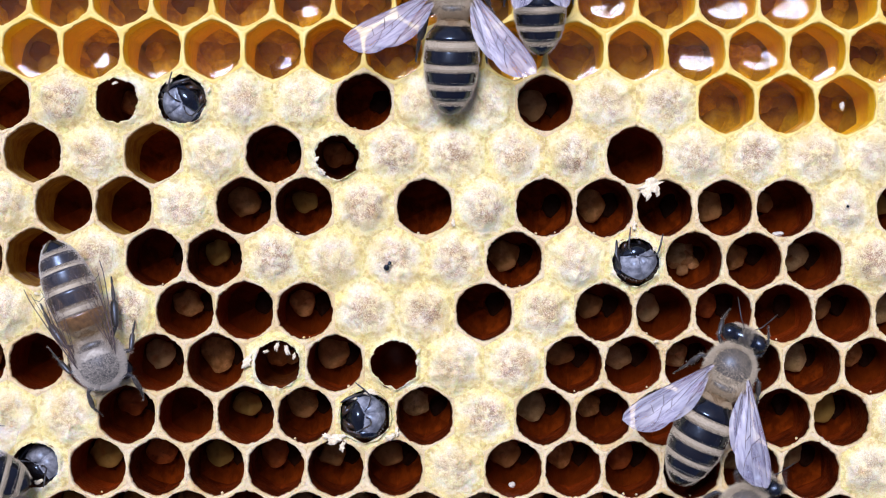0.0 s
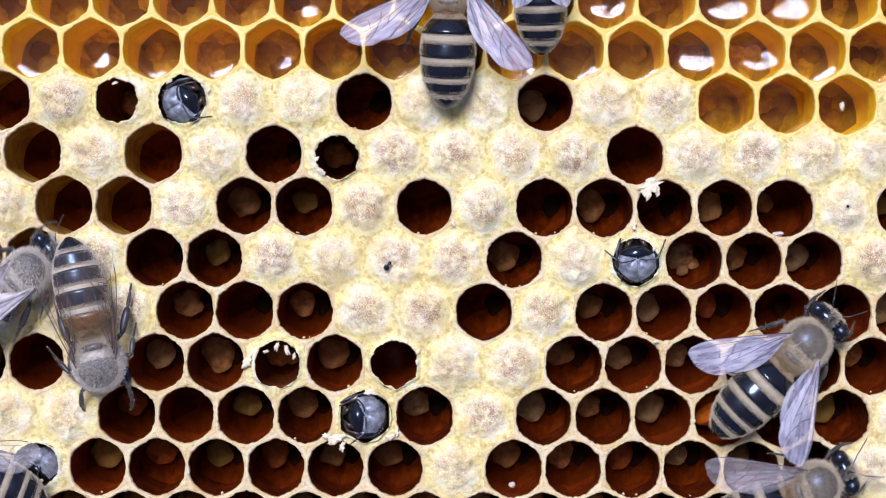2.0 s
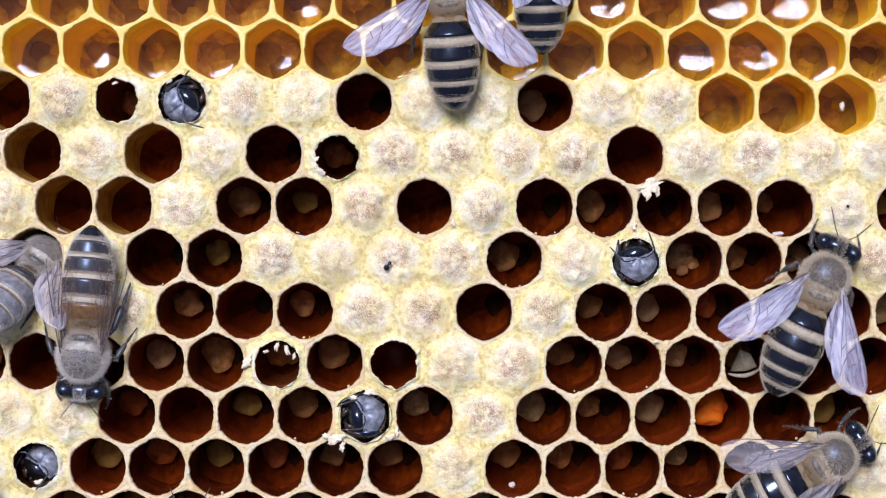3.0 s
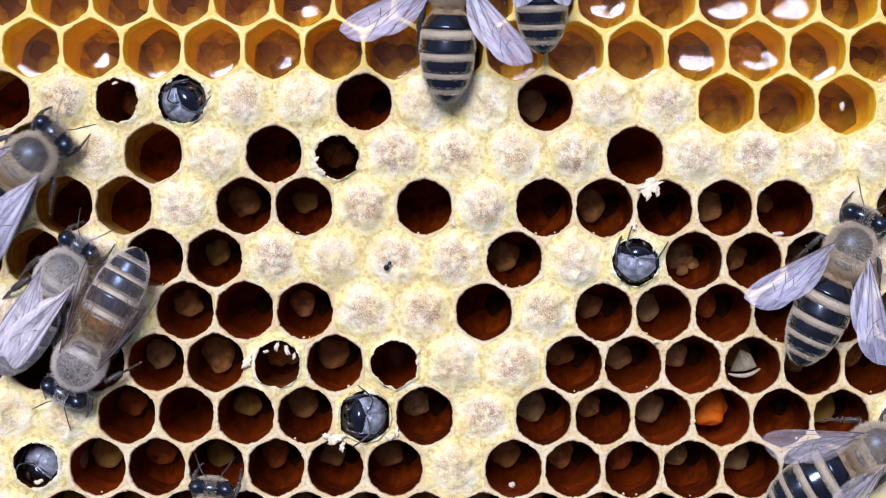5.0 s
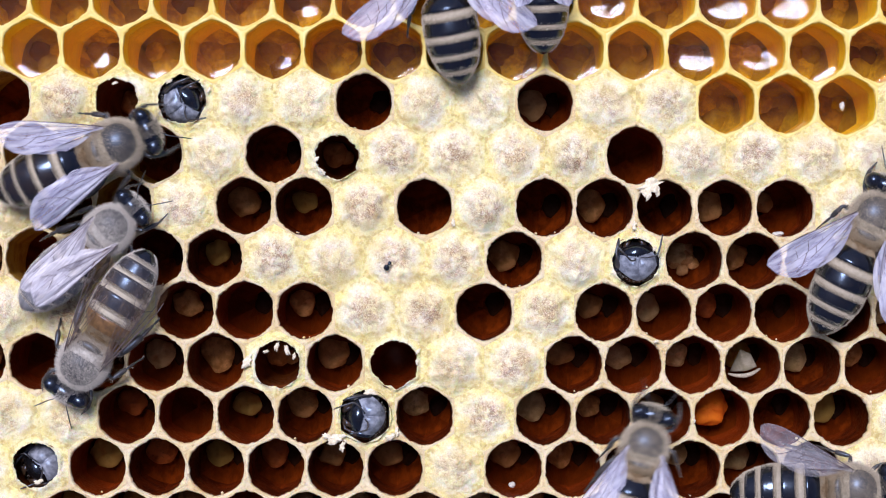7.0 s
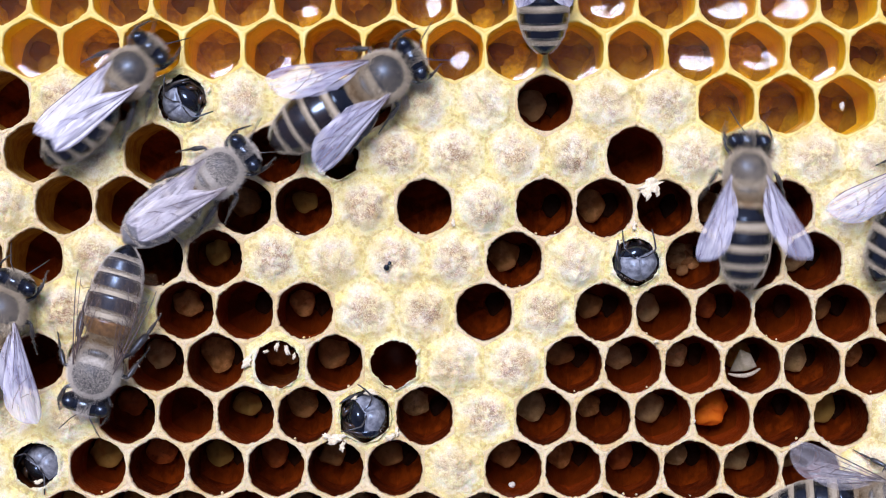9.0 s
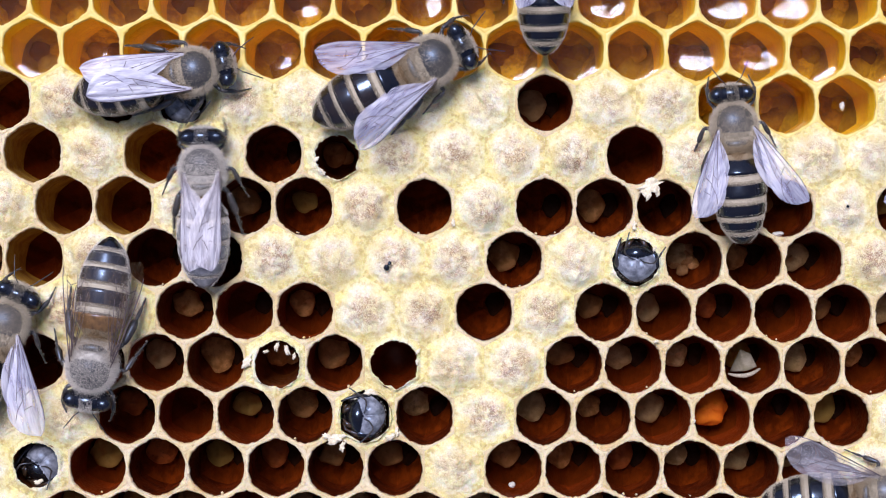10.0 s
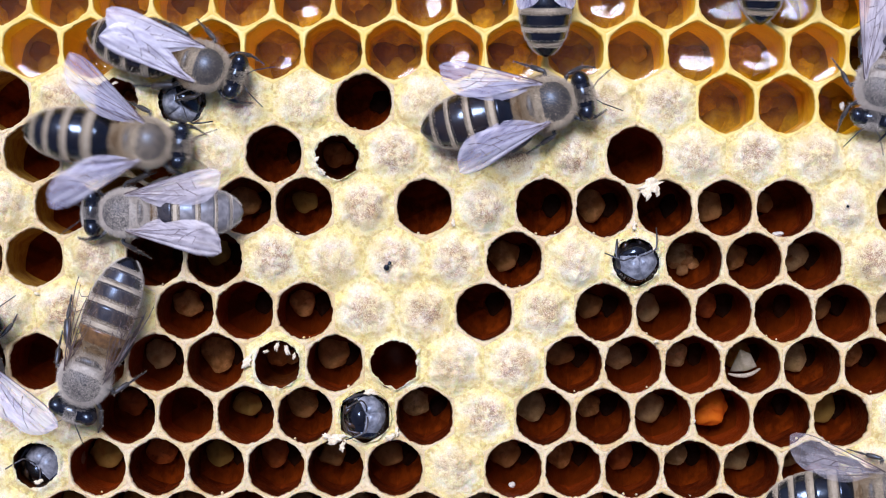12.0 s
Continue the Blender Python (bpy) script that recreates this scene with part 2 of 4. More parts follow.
def rings_mesh(name, rings, mats, slot_of_band, close_last=True, flat=()):
    """A skin over rings of equal length, from outside to inside; the last ring is closed by its middle."""
    n = len(rings[0])
    verts, faces, slots = [], [], []
    for r in rings:
        verts.extend(r)
    for b in range(len(rings) - 1):
        for j in range(n):
            a, c = b * n + j, b * n + (j + 1) % n
            faces.append((a, c, c + n, a + n))
            slots.append(slot_of_band[b])
    if close_last:
        mid = sum((Vector(v) for v in rings[-1]), Vector()) / n
        verts.append(mid)
        o = (len(rings) - 1) * n
        for j in range(n):
            faces.append((o + j, o + (j + 1) % n, len(verts) - 1))
            slots.append(slot_of_band[-1])
    return mesh_from(name, verts, faces, mats, slots, True, flat)


# ---------------------------------------------------------------- the comb
def lattice(r, u):
    """Centre of the cell in row r (downwards) at u pitches along the row, on the comb's face."""
    pitch = 107.2 - 0.25 * (r - 1)
    x = 783.0 + (u - 7.3) * pitch
    y = 89.0 + 92.6 * (r - 1) + 0.005 * (x - 784.0)
    return Vector(((x - 784.0) * PX, (441.0 - y) * PX, 0.0))


def corner_ring(r, u, per_edge):
    """Outline of a cell, about its own centre, shared exactly with the neighbours."""
    c = lattice(r, u)
    near = [(r, u + 1), (r - 1, u + 0.5), (r - 1, u - 0.5), (r, u - 1), (r + 1, u - 0.5), (r + 1, u + 0.5)]
    n = [lattice(*q) for q in near]
    corners = [(c + n[i] + n[(i + 1) % 6]) / 3.0 for i in range(6)]
    pts = []
    for i in range(6):
        a, b = corners[i - 1], corners[i]
        for s in range(per_edge):
            pts.append(a.lerp(b, s / per_edge))
    return c, pts


def ridge(p):
    """Height of the comb's face where cells meet."""
    q = p * 260.0
    return 0.22 * MM * noise.noise(Vector((q.x, q.y, 0.3))) + 0.07 * MM * noise.noise(Vector((q.x * 5, q.y * 5, 3.1)))


def lump(p, size_mm, seed):
    s = 1.0 / (size_mm * MM)
    return noise.noise(Vector((p.x * s, p.y * s, seed)))


def open_rings(c, pts, square, hole, lip_drop, seed, rag=0.0):
    """Rim, wall and floor of an open cell. square: 0 round mouth, 1 six-sided; hole: mouth radius in mm."""
    rings = [[], [], [], [], [], [], [], [], [], []]
    for p in pts:
        d = p - c
        u = d.normalized()
        rr = hole * MM * (1 - square) + square * d.length * (hole / 2.82)
        rr *= 1 + 0.030 * lump(p, 1.1, seed) + 0.012 * lump(p, 0.4, seed) + rag * lump(p, 0.35, seed + 7)
        edge = u * rr
        z0 = ridge(p)
        rings[0].append((d.x, d.y, z0))
        m = d.lerp(edge, 0.55)
        rings[1].append((m.x, m.y, z0 + 0.05 * MM))
        m = d.lerp(edge, 0.88)
        rings[2].append((m.x, m.y, z0 - 0.01 * MM))
        rings[3].append((edge.x, edge.y, z0 - lip_drop * 0.5 * MM))
        w = edge * 0.99
        rings[4].append((w.x, w.y, z0 - lip_drop * MM))
        wall = (u * (2.50 * MM)).lerp(d * 0.90, 0.35 + 0.5 * square)
        # the floor is a low pyramid of three rhombs, as bees build it
        turn = (math.atan2(d.y, d.x) - math.pi / 6) / (math.pi / 3)
        fold = 1.0 - 2.0 * abs((turn % 2.0) - 1.0)
        for i, (k, z, bend) in enumerate(((1.0, -1.6, 0.0), (0.99, -5.0, 0.0), (0.95, -8.3, 1.15), (0.62, -9.2, 0.75), (0.30, -10.0, 0.36))):
            q = wall * k
            rings[5 + i].append((q.x, q.y, (z + bend * fold) * MM + 0.05 * MM * lump(p, 0.8, seed + i)))
    return rings


def brood_cell(r, u, kind, seed, per_edge=6):
    c, pts = corner_ring(r, u, per_edge)
    rnd = random.Random(seed)
    if kind == "olive":
        rings = open_rings(c, pts, 0.34, 2.54 + rnd.uniform(-0.04, 0.04), 0.30, seed, 0.036)
        mats = [M_RIM, M_OLIVE, M_FLOOR]
    else:
        rings = open_rings(c, pts, 0.22, 2.51 + rnd.uniform(-0.06, 0.05), 0.34, seed, 0.042)
        mats = [M_RIM, M_COCOON, M_FLOOR]
    me = rings_mesh("brood_cell", rings, mats, [0, 0, 0, 0, 1, 1, 1, 2, 2, 2], True, (2,))
    return c, me


def honey_cell(r, u, seed, per_edge=6, lining=M_AMBER):
    c, pts = corner_ring(r, u, per_edge)
    rnd = random.Random(seed)
    rings = open_rings(c, pts, 0.42, 2.56 + rnd.uniform(-0.03, 0.03), 0.22, seed, 0.030)
    me = rings_mesh("honey_cell", rings, [M_HRIM, lining, M_HFLOOR], [0, 0, 0, 0, 1, 1, 1, 2, 2, 2])
    return c, me


def honey_pool(r, u, level, seed):
    """The honey's skin in a cell: hollow in the middle, drawn up at the walls, and rippled."""
    c, pts = corner_ring(r, u, 8)
    rnd = random.Random(seed)
    full = level < 2.1
    # full cells: the skin leans a little with the comb, and curves up all round
    lean_x, lean_y = (c.x * 5.0 + rnd.uniform(-0.04, 0.04), -rnd.uniform(0.01, 0.05)) if full else (0.0, rnd.uniform(0.02, 0.08))
    dish = rnd.uniform(0.36, 0.48) if full else (rnd.uniform(0.12, 0.26) if r == 1 else rnd.uniform(0.0, 0.10))
    wave = rnd.uniform(0.026, 0.042) if full else 0.018
    broad = 0.55 if u > 8 else 1.1
    rings = []
    for k in (1.0, 0.96, 0.91, 0.86, 0.80, 0.74, 0.68, 0.62, 0.55, 0.48, 0.41, 0.34, 0.26, 0.18, 0.09):
        ring = []
        for p in pts:
            d = (p - c)
            q = (d.normalized() * (2.50 * MM)).lerp(d * 0.92, 0.56) * k
            bowl = (broad * (q.x / (2.5 * MM)) ** 2 + (q.y / (2.5 * MM)) ** 2) ** 1.5 if full else k ** 4
            z = -level * MM + dish * MM * bowl + lean_x * q.x + lean_y * q.y
            z += wave * MM * (lump(c + q, 1.3, seed) + 0.30 * lump(c + q, 0.6, seed + 2)) * (1 - k ** 6)
            ring.append((q.x, q.y, z))
        rings.append(ring)
    return rings_mesh("honey", rings, [M_HONEY], [0] * 15)


def cap_height(c, d, k, h, seed):
    p = c + d
    z = h * MM * (0.5 + 0.5 * math.cos(math.pi * min(1.0, k) ** 1.35)) ** 0.9
    z += (0.36 * lump(p, 1.4, 5.5) + 0.22 * lump(p, 0.5, 2.5) + 0.06 * lump(p, 0.22, 1.5)) * MM * min(1.0, (1 - k) * 3)
    return z


def capped_cell(r, u, seed, per_edge=8):
    c, pts = corner_ring(r, u, per_edge)
    rnd = random.Random(seed)
    h = rnd.uniform(0.55, 1.2)
    off = Vector((rnd.uniform(-0.5, 0.5) * MM, rnd.uniform(-0.5, 0.5) * MM, 0))
    rings = []
    for k in (1.0, 0.93, 0.85, 0.76, 0.67, 0.58, 0.49, 0.40, 0.31, 0.22, 0.12):
        ring = []
        for p in pts:
            d = (p - c) * k + off * (1 - k)
            ring.append((d.x, d.y, ridge(p) * k + cap_height(c, d, k, h, seed)))
        rings.append(ring)
    return c, rings_mesh("cell_cap", rings, [M_CAP], [0] * 11)


def torn_cell(r, u, seed, hole, shift, rag, lining, per_edge=26):
    """A cap that has been chewed open: a ragged hole with the dark cell below."""
    c, pts = corner_ring(r, u, per_edge)
    off = Vector((shift[0] * PX, -shift[1] * PX, 0))
    ks = (1.0, 0.9, 0.8)
    rings = [[] for _ in range(11)]
    for p in pts:
        d = p - c
        for i, k in enumerate(ks):
            q = d * k + off * (1 - k)
            rings[i].append((q.x, q.y, ridge(p) * k + cap_height(c, q, k, 0.7, seed)))
        rr = hole * MM * (1 + rag * 0.75 * lump(p, 1.6, seed + 3) + rag * 0.40 * lump(p, 0.55, seed + 5) + rag * 0.22 * lump(p, 0.22, seed + 6)
                          - rag * 1.1 * max(0.0, lump(p, 0.30, seed + 9) - 0.38))
        e = off + d.normalized() * rr
        if e.length > d.length * 0.95:
            e = e.normalized() * d.length * 0.95
        m = (d * 0.8 + off * 0.2).lerp(e, 0.6)
        rings[3].append((m.x, m.y, 0.42 * MM + 0.15 * MM * lump(p, 0.4, seed)))
        rings[4].append((e.x, e.y, 0.36 * MM + 0.18 * MM * lump(p, 0.2, seed)))
        rings[5].append((e.x, e.y, 0.22 * MM))
        w = d.normalized() * (2.42 * MM)
        rings[6].append((w.x, w.y, -0.5 * MM))
        for i, (k, z) in enumerate(((1.0, -4.0), (0.93, -8.4), (0.66, -10.0), (0.38, -10.6))):
            rings[7 + i].append((w.x * k, w.y * k, z * MM))
    return c, rings_mesh("torn_cell", rings, [M_CAP, lining, M_FLOOR], [0, 0, 0, 0, 0, 1, 1, 1, 1, 2, 2])


# One letter a cell, from the left; rows run down the comb.
# H brim-full honey, h honey, a amber cell, o brood cell, l olive-walled cell, c capped, r torn cap, e torn cap with a bee, p pollen
COMB = {
    0: "hhhhhHhHhHHhHHh",
    1: "hHhhHaaHhhhHHha",
    2: "lcreccoccoccaah",
    3: "lclcorccccocccc",
    4: "cllcoococoooooco",
    5: "lcooccccoceoooc",
    6: "cccoooccocooooo",
    7: "oooororccoooooo",
    8: "ccooooeocooopoo",
    9: "eooooooc" + "ooooooc",
    10: "coooooooooooooo",
}
# cells that are bare, and those with rust-coloured or pale stores
EMPTY = {(7, 0), (4, 7), (8, 3), (3, 10)}
RUSTY = {(9, 2), (8, 2), (9, 10), (6, 12), (9, 4), (8, 1)}
PALE = {(9, 11), (8, 13), (7, 11), (6, 11), (9, 12), (8, 9), (7, 10)}
# torn caps: row, place -> mouth radius in mm, shift of the mouth, raggedness
TORN = {(2, 2): (1.95, (-10, -1), 0.16), (3, 5): (1.95, (6, 6), 0.20), (7, 4): (2.05, (5, 3), 0.13), (7, 6): (2.05, (0, 0), 0.16),
        (2, 3): (2.15, (0, -2), 0.12), (5, 10): (2.05, (2, 3), 0.10), (8, 6): (2.35, (0, 0), 0.08), (9, 0): (2.0, (-3, -4), 0.14)}


def build_comb():
    comb = new("honeycomb")
    tagged(comb, "pale wax brood comb with capped, open and honey-filled cells", "honeycomb", kind="structure")
    slab = bmesh.new()
    bmesh.ops.create_cube(slab, size=1.0, matrix=Matrix.Translation((0, 0, -12.2 * MM)) @ Matrix.Diagonal((122 * MM, 92 * MM, 2 * MM, 1)))
    bmesh.ops.bevel(slab, geom=slab.edges[:], offset=0.6 * MM, segments=2, affect="EDGES")
    me = bpy.data.meshes.new("midrib")
    slab.to_mesh(me)
    slab.free()
    me.materials.append(M_RIM)
    part("midrib", me, comb, "waxy middle sheet of the comb")
    rnd = random.Random(4)
    for r in range(-5, 16):
        row = COMB.get(r, "")
        half = 0.5 if r % 2 else 0.0
        for k in range(-4, 20):
            if 0 <= k < len(row):
                kind = row[k]
            elif r < 2:
                kind = "h"
            else:
                kind = rnd.choice("ooc" if r > 3 else "cco")
            if (r, k) == (5, -1):
                kind = "o"
            u, seed = k + half, 100 + r * 37 + k * 3
            far = not (-1 <= r <= 10 and -1 <= k <= 15)
            pe = 4 if far else 10
            at = lambda c: Matrix.Translation(c)
            if kind in "Hh":
                c, me = honey_cell(r, u, seed, pe)
                ob = part("honey_cell", me, comb, "", at(c))
                level = rnd.uniform(0.9, 1.6) if kind == "H" else rnd.uniform(2.4, 4.0)
                pool = part("honey", honey_pool(r, u, level, seed), ob, "clear amber honey")
                pool.visible_shadow = False
            elif kind == "a":
                c, me = honey_cell(r, u, seed, pe, M_DIMAMBER)
                ob = part("honey_cell", me, comb, "", at(c))
                pool = part("honey", honey_pool(r, u, rnd.uniform(5.0, 6.0), seed), ob, "clear amber honey")
                pool.visible_shadow = False
            elif kind == "c":
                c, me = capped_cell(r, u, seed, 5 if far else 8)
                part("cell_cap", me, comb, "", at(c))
            elif kind in "re":
                hole, shift, rag = TORN[(r, k)]
                c, me = torn_cell(r, u, seed, hole, shift, rag, M_COCOON if (r, k) == (7, 6) else M_TORN)
                ob = part("torn_cell", me, comb, "capped cell chewed open to a ragged hole", at(c))
                if kind == "r" and (r, k) != (7, 6):
                    for x, y, s in ((-0.35, 0.35, 1.15), (0.75, 0.1, 0.7)):
                        part("bee_bread", lump_mesh("bee_bread", s, s * 0.8, M_BREAD, seed + s, 20, 6), ob, "", pose(x * MM, y * MM, -8.9 * MM))
            else:
                c, me = brood_cell(r, u, "olive" if kind == "l" else "cocoon", seed, pe)
                ob = part("brood_cell", me, comb, "", at(c))
                if not far and kind == "o" and r > 1 and (r, k) not in EMPTY and rnd.random() < 0.88:
                    mat = M_RUST if (r, k) in RUSTY else M_JELLY if (r, k) in PALE else rnd.choice((M_BREAD, M_BREAD, M_JELLY, M_YPOLLEN))
                    rx = rnd.uniform(1.15, 1.6)
                    part("bee_bread", lump_mesh("bee_bread", rx, rx * 0.55, mat, seed, 24, 8, rx * rnd.uniform(0.85, 1.1)), ob, "",
                         pose(rnd.uniform(-0.95, -0.45) * MM, rnd.uniform(0.35, 0.8) * MM, -8.9 * MM))
                # dark mound added to blacken the shaded right part of the floor
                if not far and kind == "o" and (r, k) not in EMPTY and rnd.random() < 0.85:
                    part("cocoon_residue", lump_mesh("cocoon_residue", rnd.uniform(0.7, 0.95), 0.3, M_FLOORSHADE, seed, 18, 5, rnd.uniform(1.0, 1.3)), ob, "",
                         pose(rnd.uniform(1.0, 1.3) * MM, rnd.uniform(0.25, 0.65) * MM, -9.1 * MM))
                if not far and kind == "o" and rnd.random() < 0.45:
                    for _ in range(rnd.choice((1, 1, 2))):
                        a = rnd.uniform(-2.3, -0.8)
                        part("crumb", lump_mesh("crumb", rnd.uniform(0.08, 0.15), 0.12, M_RIM, seed, 8, 3), ob, "", pose(2.40 * math.cos(a) * MM, 2.40 * math.sin(a) * MM, rnd.uniform(-2.2, -0.9) * MM))
                if (r, k) == (7, 12):
                    part("flake", flake_mesh(), ob, "pale wax flake", pose(-0.3 * MM, -0.1 * MM, -3.6 * MM, 10, -6, 8))
                    part("curl", curl_mesh(), ob, "pale rolled wax edge", pose(-0.3 * MM, -0.1 * MM, -3.4 * MM, 0, 0, 8))
                if (r, k) == (5, 11):
                    for x, y, s in ((-0.9, -0.2, 0.55), (0.2, 0.3, 0.7), (0.9, -0.3, 0.5), (-0.1, -0.9, 0.5), (0.3, 1.0, 0.55)):
                        part("brood_food", lump_mesh("brood_food", s * 1.25, s * 0.9, M_GRUB, seed + s, 20, 6), ob, "", pose(x * MM, y * MM, -9.0 * MM))
                if kind == "p":
                    part("pollen", lump_mesh("pollen", 1.75, 1.2, M_POLLEN, seed, 28, 10), ob, "packed orange pollen", pose(-0.35 * MM, 0.45 * MM, -6.9 * MM))
            if kind in "Hha" and 0 <= r <= 2 and not far:
                for x, y, s in ((-0.85, 0.5, 0.95), (0.85, 0.55, 0.8), (0.0, -0.9, 1.05)):
                    part("sunken_pollen", lump_mesh("sunken_pollen", s * rnd.uniform(1.05, 1.5), s * 0.35, rnd.choice((M_SUNKEN, M_HFLOOR, M_HFLOOR)), seed + s, 22, 6), ob, "", pose(x * MM, y * MM, -9.2 * MM))
    # scraps of torn capping: place on the plan, size in mm, turn
    for n, (x, y, size, turn) in enumerate(((438, 640, 0.85, 60), (472, 622, 0.35, 20), (490, 615, 0.55, 75), (508, 619, 0.55, 105), (521, 630, 0.35, 80), (594, 776, 1.0, 12), (606, 790, 0.6, 80),
                                            (580, 772, 0.6, 160), (690, 774, 0.6, 30), (702, 764, 0.5, 80), (655, 694, 0.7, 5), (625, 704, 0.5, 15), (740, 622, 0.4, 60), (738, 640, 0.35, 90), (802, 395, 0.45, 95), (1152, 330, 1.35, 20), (1146, 342, 0.8, 75),
                                            (1163, 342, 0.5, 80), (1140, 344, 0.4, 110), (1122, 400, 0.5, 80), (560, 283, 0.4, 40), (572, 305, 0.4, 120), (1158, 440, 0.4, 70), (70, 852, 0.5, 15),
                                            (1228, 745, 0.25, 90), (1160, 605, 0.3, 10), (205, 148, 0.35, 20), (300, 145, 0.4, 20), (370, 160, 0.35, 80), (67, 520, 0.35, 0))):
        part("wax_shred", shred_mesh(size, n), comb, "", Matrix.Translation(((x - 784) * PX, (441 - y) * PX, 0.28 * MM)) @ pose(0, 0, 0, 0, 0, turn))
    # honey drops that cling to cell walls, white highlight put into their colour: place on the plan, half width and
    # height in mm, depth
    for x, y, a, b, z in ((1377, 414, 0.55, 0.22, -0.9), (906, 858, 0.34, 0.28, -4.0), (1490, 188, 0.25, 0.4, -1.2)):
        k = PX * (1 - z * MM / EYE)
        part("nectar_drop", lump_mesh("nectar_drop", a, 0.3, M_GLINT, 3, 18, 8, b), comb, "honey drop with its bright highlight put into its colour", Matrix.Translation(((x - 784) * k, (441 - y) * k, z * MM)))
    # dark pellets on the cappings
    for n, (x, y, size) in enumerate(((685, 474, 0.28), (1497, 366, 0.14), (690, 466, 0.18))):
        part("pellet", lump_mesh("pellet", size, size * 0.8, M_BLACK, n, 10, 4), comb, "", Matrix.Translation(((x - 784) * PX, (441 - y) * PX, 0.95 * MM)))
    return comb


def flake_mesh():
    """A bent scale of wax, folded along its middle."""
    rings = []
    for k, z in ((0.96, -0.10), (1.0, -0.03), (1.0, 0.03), (0.92, 0.08), (0.6, 0.05), (0.3, 0.05)):
        ring = []
        for i in range(24):
            s = i / 24 * 4
            a, b = [((-1.35, -0.75), (1.15, -0.55), (0.75, 0.75), (-0.15, 1.45))[(int(s) + j) % 4] for j in (0, 1)]
            f = s - int(s)
            x, y = (a[0] + (b[0] - a[0]) * f) * k, (a[1] + (b[1] - a[1]) * f) * k
            ring.append((x * MM, y * MM, (z - 0.75 * abs(x - 0.05 + 0.12 * y)) * MM))
        rings.append(ring)
    return rings_mesh("flake", rings, [M_FLAKE], [0] * 6)


def curl_mesh():
    """The pale rolled edge below the scale."""
    pts = [(x, -0.58 - 0.40 * (1 - ((x + 0.1) / 1.5) ** 2), 0.10 - 0.32 * abs(x)) for x in np.linspace(-1.5, 1.4, 14)]
    v, f = tube(pts, [0.08 + 0.13 * math.sin(math.pi * (i + 0.5) / 14) for i in range(14)], 8)
    return mesh_from("curl", scaled(v), f, [M_FELT])


def shred_mesh(size, seed):
    """A torn scrap of wax, curled and ragged."""
    rnd = random.Random(seed)
    n = 18
    out = []
    for j in range(n):
        t = 2 * math.pi * j / n
        r = size * (0.72 + 0.55 * noise.noise(Vector((2.2 * math.cos(t), 2.2 * math.sin(t), seed * 1.7))) + rnd.uniform(-0.08, 0.08))
        out.append((r * math.cos(t) * 1.15, r * math.sin(t) * 0.55, rnd.uniform(-0.12, 0.2) * size))
    top = [(x * MM, y * MM, (z + 0.12) * MM) for x, y, z in out]
    low = [(x * MM, y * MM, (z + 0.04) * MM) for x, y, z in out]
    inner = [(x * 0.5, y * 0.5, z + rnd.uniform(-0.05, 0.12) * MM) for x, y, z in top]
    return rings_mesh("wax_shred", [low, top, inner], [M_SHRED], [0, 0, 0])


def lump_mesh(name, rx, rz, mat, seed, n=20, m=8, ry=None):
    """A soft, uneven mound."""
    rings = []
    for i in range(m):
        a = i / m * math.pi / 2
        ring = []
        for j in range(n):
            t = 2 * math.pi * j / n
            w = 1 + 0.28 * noise.noise(Vector((math.cos(t) * 1.3, math.sin(t) * 1.3, seed + i * 0.2)))
            ring.append((rx * MM * math.cos(a) * math.cos(t) * w, (ry or rx) * MM * math.cos(a) * math.sin(t) * w, rz * MM * math.sin(a) * w))
        rings.append(ring)
    return rings_mesh(name, rings, [mat], [0] * m)


# ---------------------------------------------------------------- bee parts (millimetres, head towards +y, feet at z = 0)
CACHE = {}


def cached(key, make):
    if key not in CACHE:
        CACHE[key] = make()
    return CACHE[key]


def scaled(verts):
    return [(v[0] * MM, v[1] * MM, v[2] * MM) for v in verts]


def lathe_y(name, stations, mat, n=24, lean=0.0):
    """A body of rings along y: (y, half width, half height, centre z)."""
    rings = []
    for y, w, h, z in stations:
        rings.append([((w * math.cos(2 * math.pi * j / n)) * MM, (y + lean * max(0.0, math.sin(2 * math.pi * j / n))) * MM, (z + h * math.sin(2 * math.pi * j / n)) * MM) for j in range(n)])
    cap0 = [tuple(sum((Vector(v) for v in rings[0]), Vector()) / n)] * n
    return rings_mesh(name, [cap0] + rings, [mat], [0] * (len(rings) + 1))


def hairs(name, spots, length, mat, seed, lean=(0, -0.5, 0), width=0.045):
    """Short tapering hairs: spots are (place, normal) in mm."""
    rnd = random.Random(seed)
    verts, faces = [], []
    for p, nrm in spots:
        p, nrm = Vector(p), Vector(nrm)
        d = (nrm + Vector(lean) * rnd.uniform(0.5, 1.2) + Vector((rnd.gauss(0, .25), rnd.gauss(0, .25), rnd.gauss(0, .25)))).normalized()
        side = d.cross(Vector((rnd.gauss(0, 1), rnd.gauss(0, 1), rnd.gauss(0, 1)))).normalized() * width
        o = len(verts)
        tip = p + d * length * rnd.uniform(0.6, 1.15)
        verts += [p - side, p + side, tip]
        faces.append((o, o + 1, o + 2))
    return mesh_from(name, scaled(verts), faces, [mat], None, False)


